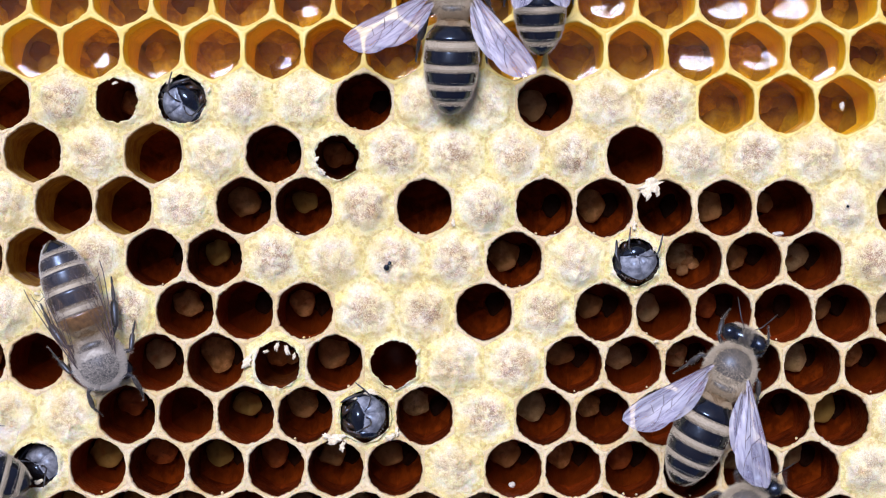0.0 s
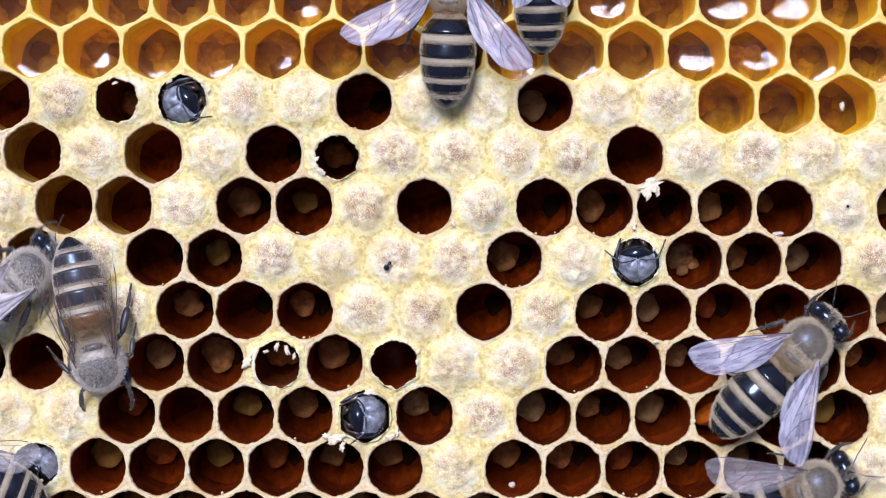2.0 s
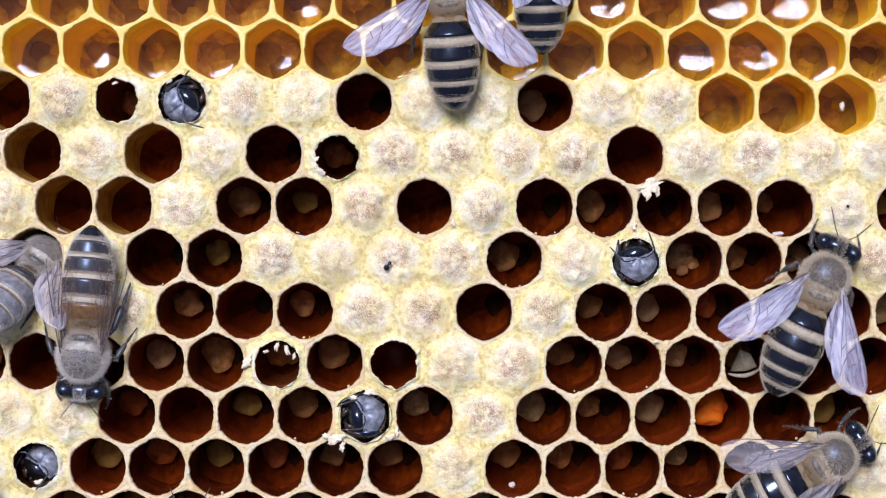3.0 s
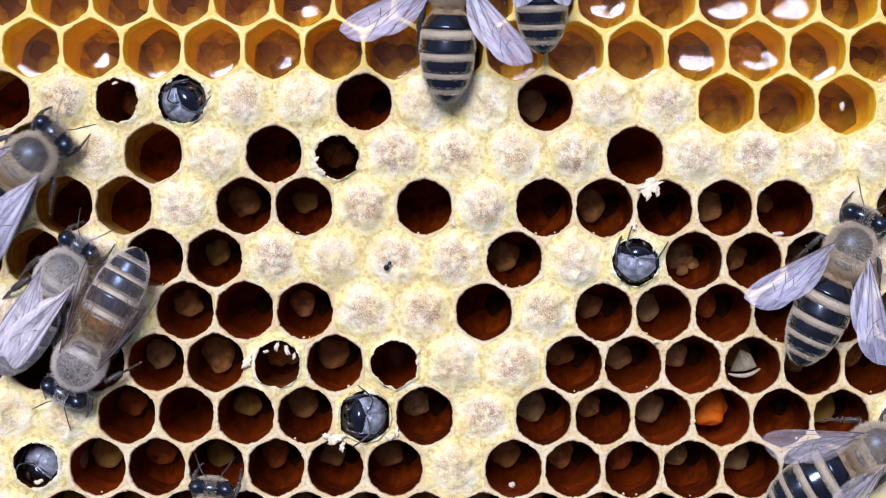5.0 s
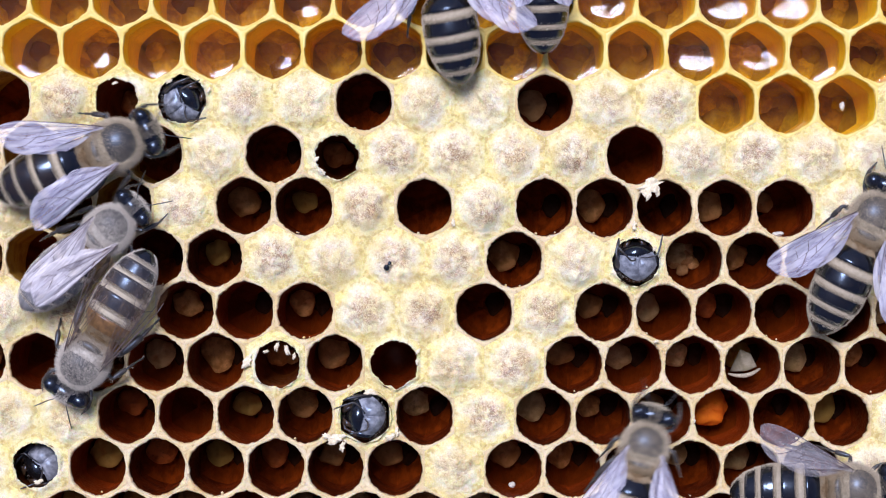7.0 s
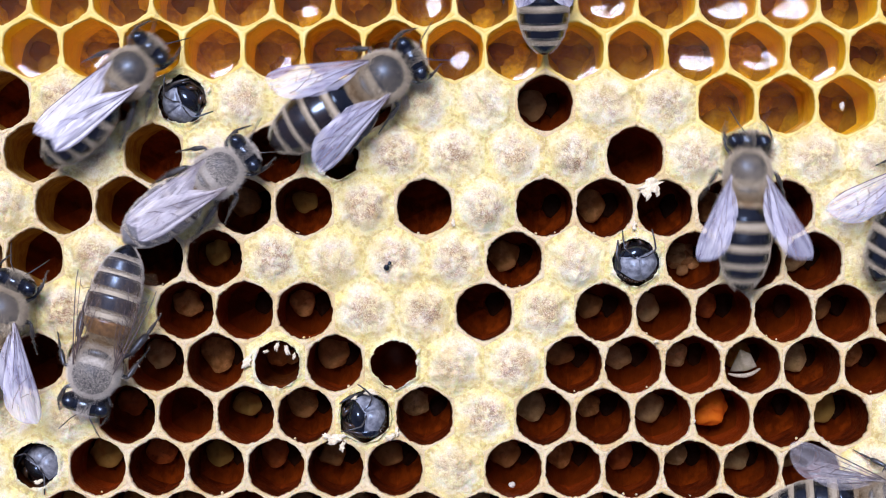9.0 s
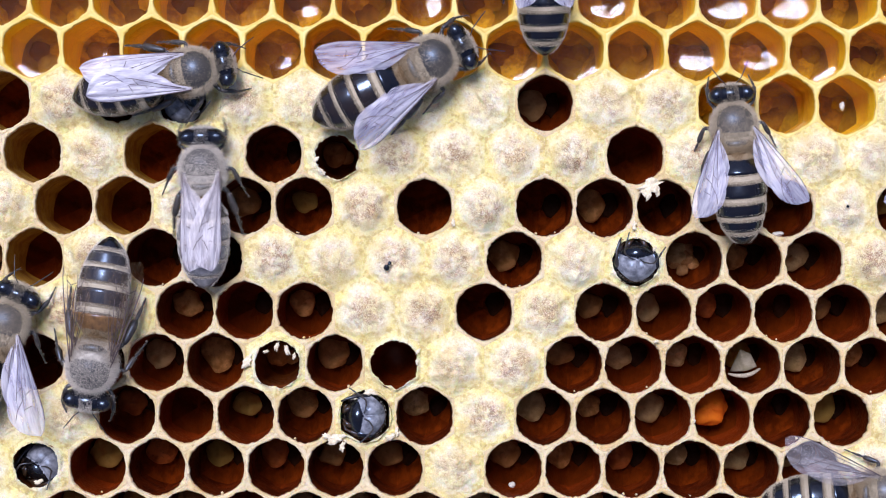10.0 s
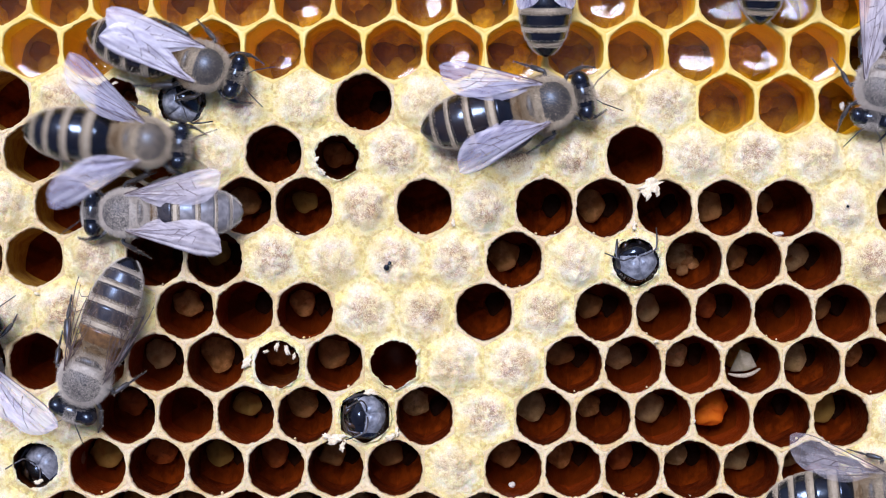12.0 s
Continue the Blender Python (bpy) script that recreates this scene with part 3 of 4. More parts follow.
def tube(points, radii, n=8):
    """Verts and faces of a tapering tube through points (mm)."""
    verts, faces = [], []
    pts = [Vector(p) for p in points]
    for i, p in enumerate(pts):
        d = (pts[min(i + 1, len(pts) - 1)] - pts[max(i - 1, 0)]).normalized()
        a = d.orthogonal().normalized()
        b = d.cross(a)
        for j in range(n):
            t = 2 * math.pi * j / n
            verts.append(p + (a * math.cos(t) + b * math.sin(t)) * radii[i])
    for i in range(len(pts) - 1):
        for j in range(n):
            a, c = i * n + j, i * n + (j + 1) % n
            faces.append((a, c, c + n, a + n))
    faces.append(tuple(range(n))[::-1])
    faces.append(tuple(range((len(pts) - 1) * n, len(pts) * n)))
    return verts, faces


def belly(y):
    """Half width of the abdomen at y."""
    ys = (1.30, 0.9, 0.5, 0.0, -0.7, -1.6, -2.8, -4.0, -5.1, -6.0, -6.7, -7.1, -7.25)
    ws = (0.55, 0.82, 1.12, 1.55, 2.16, 2.44, 2.50, 2.42, 2.16, 1.76, 1.22, 0.72, 0.35)
    return float(np.interp(-y, [-v for v in ys], ws))


def belly_z(y):
    return 2.55 - 0.09 * max(0.0, -y - 2) + 0.12 * max(0.0, y)


SEGMENTS = (1.30, 0.40, -1.15, -3.00, -4.60, -5.90, -7.2)


# back plates of the five segments behind the waist
PLATES = {
    "tan": (M_BLACK, M_BLACK, M_BLACK, M_BLACK, M_BLACK),
    "dark": (M_BLACK, M_UMBER, M_UMBER, M_UMBER, M_UMBER),
    "amber": (M_HONEYCH, M_SLATE, M_SLATE, M_SLATE, M_BLACK),
    "grey": (M_SLATE, M_GREYCH, M_GREYCH, M_GREYCH, M_GREYCH),
}
# how broad the abdomen is
GIRTH = {"tan": 0.91, "dark": 0.92, "amber": 0.82, "grey": 0.90}
# how much of a segment its pale band takes up
BAND = {"tan": 0.31, "dark": 0.25, "amber": 0.29, "grey": 0.24}


def abdomen_segment(i, style):
    y0, y1 = SEGMENTS[i], SEGMENTS[i + 1]
    st = []
    for s in range(8):
        f = s / 7
        y = y0 + (y1 - (0.16 if i else 0.7) - y0) * f if i < 5 else y0 + (y1 - y0) * f
        w = belly(y) * (0.86 if i == 0 else 0.958 + 0.05 * f if i < 5 else 0.958)
        st.append((y, w, w * 0.86, belly_z(y)))
    st.append((st[-1][0] + 0.02, st[-1][1] * 0.93, st[-1][2] * 0.93, st[-1][3]))
    mat = M_WAIST if i == 0 else PLATES[style][i - 1]
    return lathe_y("abdomen_segment", st, mat, 28, band_lean(i))


def band_spots(y0, y1, count, seed, grow, lean, fill=0.5):
    rnd = random.Random(seed)
    out = []
    for _ in range(count):
        y = y0 + (y1 - y0) * rnd.random() ** 1.7
        a = rnd.uniform(-0.35, math.pi + 0.35)
        f = (y - y0) / (y1 - y0) * fill
        w = belly(y) * max(grow, 0.955 + 0.06 * f)
        out.append(((w * math.cos(a), y + lean * max(0.0, math.sin(a)), belly_z(y) + w * 0.86 * math.sin(a)), (math.cos(a), 0, math.sin(a))))
    return out


def hair_band(i, style):
    """The felt band at the root of a segment, fading into the dark behind it."""
    y0, y1 = SEGMENTS[i], SEGMENTS[i + 1]
    f1 = (0.80, 0.16)[i] if i < 2 else BAND[style] * (0.8 if i == 5 else 1.0)
    f2 = f1 + (0.12 if i < 2 else BAND[style] * 0.6)
    rings, n = [], 28
    for f, grow in ((0.0, 0.958), (f1 * 0.3, 0.966), (f1 * 0.7, 0.968), (f1, 0.968), (f1 * 0.4 + f2 * 0.6, 0.967), (f2, 0.966), (f2 + 0.02, 0.95)):
        y = y0 + (y1 - y0) * f
        w = belly(y) * (max(grow, 0.961 + 0.06 * f) if f <= f2 else 0.95)
        rings.append([(w * math.cos(t) * MM, (y + band_lean(i) * max(0.0, math.sin(t))) * MM, (belly_z(y) + w * 0.86 * math.sin(t)) * MM)
                      for t in [2 * math.pi * j / n for j in range(n)]])
    felt = (M_WAIST, M_TANFELT)[i] if i < 2 else (M_FELT if style == "tan" else M_CREAM)
    return rings_mesh("hair_band", rings, [felt, M_MIDFELT, M_DIMFELT], [2 if i > 1 else 0, 0, 0, 1, 2, 2], False)


def band_lean(i):
    """How far the top of a segment lies behind its flanks."""
    return (0.0, -0.25, -0.42, -0.42, -0.36, -0.25)[i]


def band_hairs(i, style):
    y0, y1 = SEGMENTS[i], SEGMENTS[i + 1]
    b = y0 + (y1 - y0) * ((0.95, 0.30)[i] if i < 2 else BAND[style] * 1.5)
    flanks = []
    rnd = random.Random(90 + i)
    for _ in range(900 if i else 0):
        y, a = rnd.uniform(y0, y1), rnd.choice((rnd.gauss(0.12, 0.22), math.pi - rnd.gauss(0.12, 0.22)))
        w = belly(y) * (0.958 + 0.05 * (y - y0) / (y1 - y0))
        flanks.append(((w * math.cos(a), y + band_lean(i) * max(0.0, math.sin(a)), belly_z(y) + w * 0.86 * math.sin(a)), (math.cos(a), 0, math.sin(a))))
    return hairs("fur", flanks + band_spots(y0 + (0.0 if i < 2 else 0.05), b, 3600, 40 + i, 0.960, band_lean(i), 0.5 if i else 0.95), 0.17 if i else 0.5,
                 M_GREYHAIR if style == "grey" or (style == "amber" and i > 1) else (M_GOLD if i < 2 else M_TAN), 60 + i, (0, -1.5 if i else -0.7, 0), 0.010)


def thorax_mesh(style):
    st = []
    for s in range(16):
        a = math.pi * (s + 0.5) / 16
        e = 0.74 if s < 8 else 0.95
        st.append((2.62 + 1.90 * math.cos(a), 1.76 * math.sin(a) ** e, 1.56 * math.sin(a) ** e, 2.55))
    return lathe_y("thorax", st, M_TANFELT if style in ("tan", "dark") else M_GREYFELT)


def thorax_disc(style):
    """The bald plate on the back, which down hides on young and old bees."""
    rings = []
    for k in (1.0, 0.92, 0.80, 0.66, 0.50, 0.32, 0.15):
        rings.append([(1.56 * k * math.cos(t) * MM, (2.85 + 1.50 * k * math.sin(t)) * MM, (2.55 + 1.68 * math.sqrt(max(0, 1 - 0.72 * k * k))) * MM)
                      for t in [2 * math.pi * j / 24 for j in range(24)]])
    return rings_mesh("back_plate", rings, [{"tan": M_PLATE, "dark": M_DARKPLATE}.get(style, M_GREYPLATE)], [0] * 7)


def scutellum_mesh():
    """The small crescent shield behind the back plate."""
    pts = [(1.22 * math.sin(a), 1.62 - 0.52 * math.cos(a), 3.60 - 0.36 * math.sin(a) ** 2) for a in np.linspace(-1.35, 1.35, 13)]
    v, f = tube(pts, [0.06 + 0.25 * math.sin(math.pi * (i + 0.5) / 13) for i in range(13)], 8)
    return mesh_from("scutellum", scaled(v), f, [M_PLATE])


def thorax_hairs(style):
    """Fur round the thorax, longest behind, and a thin down over the back plate."""
    rnd = random.Random(7)
    flank, rear, down = [], [], []
    while len(flank) < 13000:
        v = Vector((rnd.gauss(0, 1), rnd.gauss(0, 1), rnd.gauss(0, 1))).normalized()
        if v.z < -0.35:
            continue
        p = Vector((v.x * 1.72, 2.60 + v.y * 1.90, 2.55 + v.z * 1.53))
        if v.z > 0 and math.hypot(p.x, p.y - 2.85) < 1.42 + rnd.gauss(0, 0.14):
            continue
        flank.append((p, (v.x, v.y * 0.9, v.z)))
    while len(rear) < (1500 if style == "amber" else 5200):
        v = Vector((rnd.gauss(0, 1), -abs(rnd.gauss(0, 1)), abs(rnd.gauss(0, 0.9)))).normalized()
        p = Vector((v.x * 1.66, 2.60 + v.y * 1.86, 2.50 + v.z * 1.45))
        if v.y < -0.15 and math.hypot(p.x, p.y - 2.85) > 1.45:
            rear.append((p, (v.x * 0.8, v.y * 0.9 - 0.2, v.z * 0.7)))
    for _ in range({"amber": 3000, "grey": 2600, "tan": 1700, "dark": 900}[style]):
        t, k = rnd.uniform(0, 2 * math.pi), rnd.random() ** 0.5
        p = Vector((1.46 * k * math.cos(t), 2.85 + 1.38 * k * math.sin(t), 2.52 + 1.68 * math.sqrt(1 - 0.72 * k * k)))
        down.append((p, (0.5 * k * math.cos(t), 0.5 * k * math.sin(t), 0.5)))
    mat = M_TAN if style in ("tan", "dark") else M_GREYHAIR
    return (hairs("fur", flank, 0.55, mat, 8, (0, -0.30, 0.1), 0.015), hairs("long_fur", rear, 0.85, M_GREYHAIR if style == "grey" else M_GOLD, 9, (0, -0.45, -0.1), 0.016),
            hairs("down", down, 0.32 if style in ("tan", "dark") else 0.42, mat, 10, (0, -0.5, 0.1), 0.009 if style in ("tan", "dark") else 0.013))


def head_mesh():
    st = []
    for s in range(10):
        a = math.pi * (s + 0.5) / 10
        st.append((5.35 + 0.85 * math.cos(a), 1.76 * math.sin(a) ** 0.7, 1.45 * math.sin(a) ** 0.75, 2.05))
    return lathe_y("head", st, M_BLACK)


def head_hairs(style):
    rnd = random.Random(11)
    spots = []
    while len(spots) < 3600:
        v = Vector((rnd.gauss(0, 1), rnd.gauss(0, 1), rnd.gauss(0, 1))).normalized()
        if v.z < -0.2 or (-0.50 < v.y < 0.66 and abs(v.x) > 0.30):
            continue
        spots.append(((v.x * 1.6, 5.35 + v.y * 0.84, 2.05 + v.z * 1.4), v))
    return hairs("fur", spots, 0.30, M_TAN if style in ("tan", "dark") else M_GREYHAIR, 12, (0, 0.2, 0.2), 0.014)


def eye_mesh(side):
    bm = bmesh.new()
    bmesh.ops.create_uvsphere(bm, u_segments=20, v_segments=12, radius=1.0)
    bm.transform(Matrix.Translation((side * 1.08 * MM, 5.38 * MM, 2.38 * MM)) @ Matrix.Rotation(radians(side * -10), 4, "Z") @ Matrix.Rotation(radians(side * 30), 4, "Y")
                 @ Matrix.Diagonal((0.82 * MM, 0.72 * MM, 1.08 * MM, 1)))
    me = bpy.data.meshes.new("eye")
    for f in bm.faces:
        f.smooth = True
    bm.to_mesh(me)
    bm.free()
    me.materials.append(M_EYE)
    return me


def antenna_mesh(side):
    """Scape and beaded flagellum, from its socket."""
    v, f = tube([(0, 0, 0), (side * 0.30, 0.30, 0.35), (side * 0.62, 0.62, 0.42), (side * 0.80, 0.95, 0.25), (side * 1.15, 1.55, -0.05), (side * 1.45, 2.1, -0.45)],
                [0.050, 0.040, 0.044, 0.050, 0.048, 0.038], 7)
    return mesh_from("antenna", scaled(v), f, [M_LEG])


# hip, then the joints: knee, heel and the foot's way, and half widths of thigh, shin and foot
LEGS = {
    "front": ((0.95, 3.9, 1.5), [(0, 0, 0), (0.95, 0.75, 0.45), (1.20, 2.05, -0.15), (1.05, 2.75, -0.95), (0.95, 3.15, -1.40)], (0.22, 0.19, 0.11)),
    "middle": ((1.3, 2.6, 1.4), [(0, 0, 0), (1.20, 0.15, 0.60), (1.75, -0.95, 0.05), (2.15, -1.70, -0.90), (2.40, -2.15, -1.38)], (0.23, 0.20, 0.11)),
    "hind": ((1.1, 1.5, 1.4), [(0, 0, 0), (1.00, -0.85, 0.55), (1.55, -2.75, -0.05), (1.75, -3.85, -0.90), (1.85, -4.45, -1.38)], (0.24, 0.30, 0.17)),
}


def limb(a, b, width, slim, bristles, seed):
    """Verts and faces of one limb, swelling in the middle, with short bristles."""
    a, b = Vector(a), Vector(b)
    v, f = tube([a.lerp(b, k) for k in (0.0, 0.12, 0.35, 0.65, 0.9, 1.0)], [width * k for k in (0.55, 0.8, 1.0, 0.98 * slim, 0.8 * slim, 0.5 * slim)], 8)
    rnd = random.Random(seed)
    for _ in range(bristles):
        p = a.lerp(b, rnd.random())
        d = Vector((rnd.gauss(0, 1), rnd.gauss(0, 1), rnd.gauss(0, 1))).normalized()
        e, o = Vector((0.010, 0.010, 0)), len(v)
        v += [p + d * width * 0.6 - e, p + d * width * 0.6 + e, p + d * (width + 0.16)]
        f.append((o, o + 1, o + 2))
    return v, f


def leg_mesh(which, side, piece):
    """0 the thigh, 1 the shin, 2 the foot."""
    _, pts, widths = LEGS[which]
    pts = [(side * x, y, z) for x, y, z in pts]
    if piece < 2:
        v, f = limb(pts[piece], pts[piece + 1], widths[piece], 0.85 if piece == 0 else 1.15, 70, 5 + piece)
    else:
        v, f = limb(pts[2], pts[3], widths[2], 0.8, 40, 9)
        v2, f2 = limb(pts[3], pts[4], widths[2] * 0.6, 0.8, 20, 11)
        f += [tuple(k + len(v) for k in q) for q in f2]
        v += v2
    slots = [1 if len(q) == 3 else 0 for q in f]
    return mesh_from(("leg", "shin", "foot")[piece], scaled(v), f, [M_LEG, M_DIMHAIR], slots)


def wing_outline(kind):
    """Half-chords of a wing along its length: leading and trailing edge (mm)."""
    if kind == "fore":
        return 8.5, (0.12, 0.22, 0.30, 0.38, 0.46, 0.54, 0.62, 0.68, 0.70, 0.68), (0.10, 0.32, 0.70, 1.15, 1.60, 1.95, 2.15, 2.22, 2.18, 2.05)
    return 6.0, (0.10, 0.22, 0.34, 0.42, 0.48, 0.50, 0.48, 0.46, 0.44, 0.42), (0.10, 0.45, 0.85, 1.15, 1.36, 1.42, 1.38, 1.30, 1.18, 1.05)


def wing_point(kind, side, s, w):
    """s along the wing, w from the trailing (-1) to the leading edge (+1)."""
    length, lead, trail = wing_outline(kind)
    grid = np.linspace(0, 1, 10)
    x = np.interp(s, grid, lead) * w if w > 0 else np.interp(s, grid, trail) * w
    if s > 0.70:
        x *= math.sqrt(max(0.0004, 1 - ((s - 0.70) / 0.30) ** 2))
    ripple = 0.07 * math.sin(w * 9 + s * 2.0) * min(1, s * 3) + 0.12 * math.sin(s * 3.0)
    return (side * float(x), -length * s, ripple)


def wing_mesh(kind, side, mat):
    ns, nw = 28, 12
    verts, faces = [], []
    for i in range(ns + 1):
        for j in range(nw + 1):
            verts.append(wing_point(kind, side, i / ns, -1 + 2 * j / nw))
    for i in range(ns):
        for j in range(nw):
            a = i * (nw + 1) + j
            faces.append((a, a + 1, a + nw + 2, a + nw + 1))
    return mesh_from("wing", scaled(verts), faces, [mat])


def vein_mesh(kind, side):
    paths = [[(s, 0.97) for s in np.linspace(0, 0.86, 10)], [(s, 0.35) for s in np.linspace(0.05, 0.8, 9)],
             [(s, -0.20 - 0.25 * s) for s in np.linspace(0.05, 0.80, 9)], [(s, -0.45 - 0.25 * s) for s in np.linspace(0.1, 0.62, 8)],
             [(0.38, 0.35), (0.43, -0.30)], [(0.58, 0.35), (0.55, 0.0), (0.60, -0.35)], [(0.74, 0.4), (0.70, -0.1), (0.72, -0.38)],
             [(0.62, -0.36), (0.72, -0.65), (0.80, -0.80)], [(0.50, -0.33), (0.55, -0.58)]]
    verts, faces = [], []
    for n, path in enumerate(paths):
        pts = [Vector(wing_point(kind, side, s, w)) for s, w in path]
        r = 0.055 if n == 0 else 0.032
        v, f = tube(pts, [r * (1 - 0.4 * i / len(pts)) for i in range(len(pts))], 5)
        o = len(verts)
        verts += v
        faces += [tuple(a + o for a in q) for q in f]
    return mesh_from("venation", scaled(verts), faces, [M_VEIN])


def wing_pose(side, kind, spread, rise, roll):
    y, z, less = (1.7, 3.35, -7) if kind == "hind" else (2.4, 3.65, 0)
    z += 0.10 if side > 0 else 0.0
    return pose(side * 1.45 * MM, y * MM, z * MM, -rise, side * roll, side * (spread + less))


def build_bee(style, wings, label, size=1.0, membrane=M_WING):
    """A worker bee. wings: left and right spread in degrees, and how far the tips rise."""
    bee = new("honey_bee")
    tagged(bee, label, "bee", "bees on the comb")
    bee.scale = (size, size, size)
    tx = part("thorax", cached(("thorax", style), lambda: thorax_mesh(style)), bee)
    part("back_plate", cached(("disc", style), lambda: thorax_disc(style)), tx, "bald shining plate" if style in ("tan", "dark") else "grey plate under down")
    part("scutellum", cached("scut", scutellum_mesh), tx)
    for fur in cached(("thx", style), lambda: thorax_hairs(style)):
        part(fur.name.split(".")[0], fur, tx)
    hd = part("head", cached("head", head_mesh), bee)
    part("fur", cached(("hdx", style), lambda: head_hairs(style)), hd)
    for side in (-1, 1):
        part("eye", cached(("eye", side), lambda: eye_mesh(side)), hd, "glossy black compound eye")
        part("antenna", cached(("ant", side), lambda: antenna_mesh(side)), hd, "", pose(side * 0.28 * MM, 6.05 * MM, 2.4 * MM))
    ab = part("abdomen", cached("core", lambda: lathe_y("abdomen", [(y, belly(y) * 0.80, belly(y) * 0.68, belly_z(y)) for y in np.linspace(0.7, -7.1, 12)], M_BLACK)), bee)
    ab.scale = (GIRTH[style], 1.0, 0.5 + 0.5 * GIRTH[style])
    for i in range(6):
        part("abdomen_segment", cached(("seg", i, style), lambda: abdomen_segment(i, style)), ab)
        part("hair_band", cached(("band", i, style), lambda: hair_band(i, style)), ab)
        part("fur", cached(("bh", i, style), lambda: band_hairs(i, style)), ab)
    legs = []
    for which in LEGS:
        for side in (-1, 1):
            (x, y, z), _, _ = LEGS[which]
            lg = part("leg", cached(("leg", which, side), lambda: leg_mesh(which, side, 0)), bee, "", pose(side * x * MM, y * MM, z * MM))
            part("shin", cached(("shin", which, side), lambda: leg_mesh(which, side, 1)), lg)
            part("foot", cached(("foot", which, side), lambda: leg_mesh(which, side, 2)), lg)
            legs.append((lg, which, side, (side * x * MM, y * MM, z * MM)))
    left, right, rise, roll, span = wings
    sails = []
    for side, spread in ((-1, left), (1, right)):
        for kind in ("hind", "fore"):
            w = part("wing", cached(("wing", kind, side, membrane.name), lambda: wing_mesh(kind, side, membrane)), bee, "translucent veined membrane",
                     wing_pose(side, kind, spread, rise, roll))
            w.scale = (span, span, span)
            part("venation", cached(("vein", kind, side), lambda: vein_mesh(kind, side)), w)
            sails.append((w, side, kind, rise, roll))
    return bee, legs, sails, hd


# ---------------------------------------------------------------- bees coming out of their cells
def face_height(x, y):
    """Relief of a bee's face (mm): a domed mouth shield and the two halves of the brow, parted by furrows."""
    r = (x / 1.85) ** 2 + (y / 1.62) ** 2
    z = 1.25 * math.sqrt(max(0.0, 1 - min(1.0, r)))
    for cx in (-0.52, 0.52):
        z += 0.20 * math.exp(-(((x - cx) / 0.46) ** 2 + ((y + 0.62) / 0.55) ** 2))
    z += 0.22 * math.exp(-((x / 0.8) ** 2 + ((y - 0.80) / 0.5) ** 2))
    if y < 0.1:
        z -= 0.15 * math.exp(-((x / 0.07) ** 2))
    z -= 0.20 * math.exp(-(((y - 0.05 - 0.30 * abs(x)) / 0.12) ** 2)) * math.exp(-((x / 1.3) ** 2))
    return z


def face_mesh():
    """A bee's head seen from the front, looking along +z."""
    rings = []
    for i in range(20):
        k = math.cos(math.pi / 2 * i / 20)
        ring = []
        for j in range(72):
            t = 2 * math.pi * j / 72
            x, y = math.cos(t) * 1.80 * k, math.sin(t) * 1.58 * k
            if y < 0:
                x *= 1 + 0.26 * y / 1.58
            ring.append((x * MM, y * MM, face_height(x, y) * MM))
        rings.append(ring)
    lower = [[(x * 0.8, y * 0.8, -1.6 * MM) for x, y, z in rings[0]], [(x * 1.02, y * 1.02, -0.5 * MM) for x, y, z in rings[0]]]
    me = rings_mesh("head", lower + rings, [M_YOUNG, M_BLACK], [0] * 22)
    for q in me.polygons:
        if q.center.y > (0.15 + 0.25 * abs(q.center.x / MM)) * MM or q.center.z < 0.1 * MM:
            q.material_index = 1
    return me


def ball(name, at, radii, mat, turn=0.0):
    b = bmesh.new()
    bmesh.ops.create_uvsphere(b, u_segments=18, v_segments=12, radius=1.0, matrix=Matrix.Translation([v * MM for v in at]) @ Matrix.Rotation(radians(turn), 4, "Z") @ Matrix.Diagonal((*[v * MM for v in radii], 1)))
    for q in b.faces:
        q.smooth = True
    m = bpy.data.meshes.new(name)
    b.to_mesh(m)
    b.free()
    m.materials.append(mat)
    return m


def rod(name, points, radii, mat):
    v, f = tube(points, radii, 8)
    return mesh_from(name, scaled(v), f, [mat])


def brow_fur():
    rnd = random.Random(21)
    spots = []
    for _ in range(300):
        t = rnd.uniform(0, 2 * math.pi)
        k = rnd.uniform(0.86, 1.0)
        spots.append(((1.8 * k * math.cos(t), 1.55 * k * math.sin(t), 0.2), (math.cos(t), math.sin(t), 0.5)))
    return hairs("fur", spots, 0.28, M_DIMHAIR, 22, (0, 0, 0.2), 0.016)


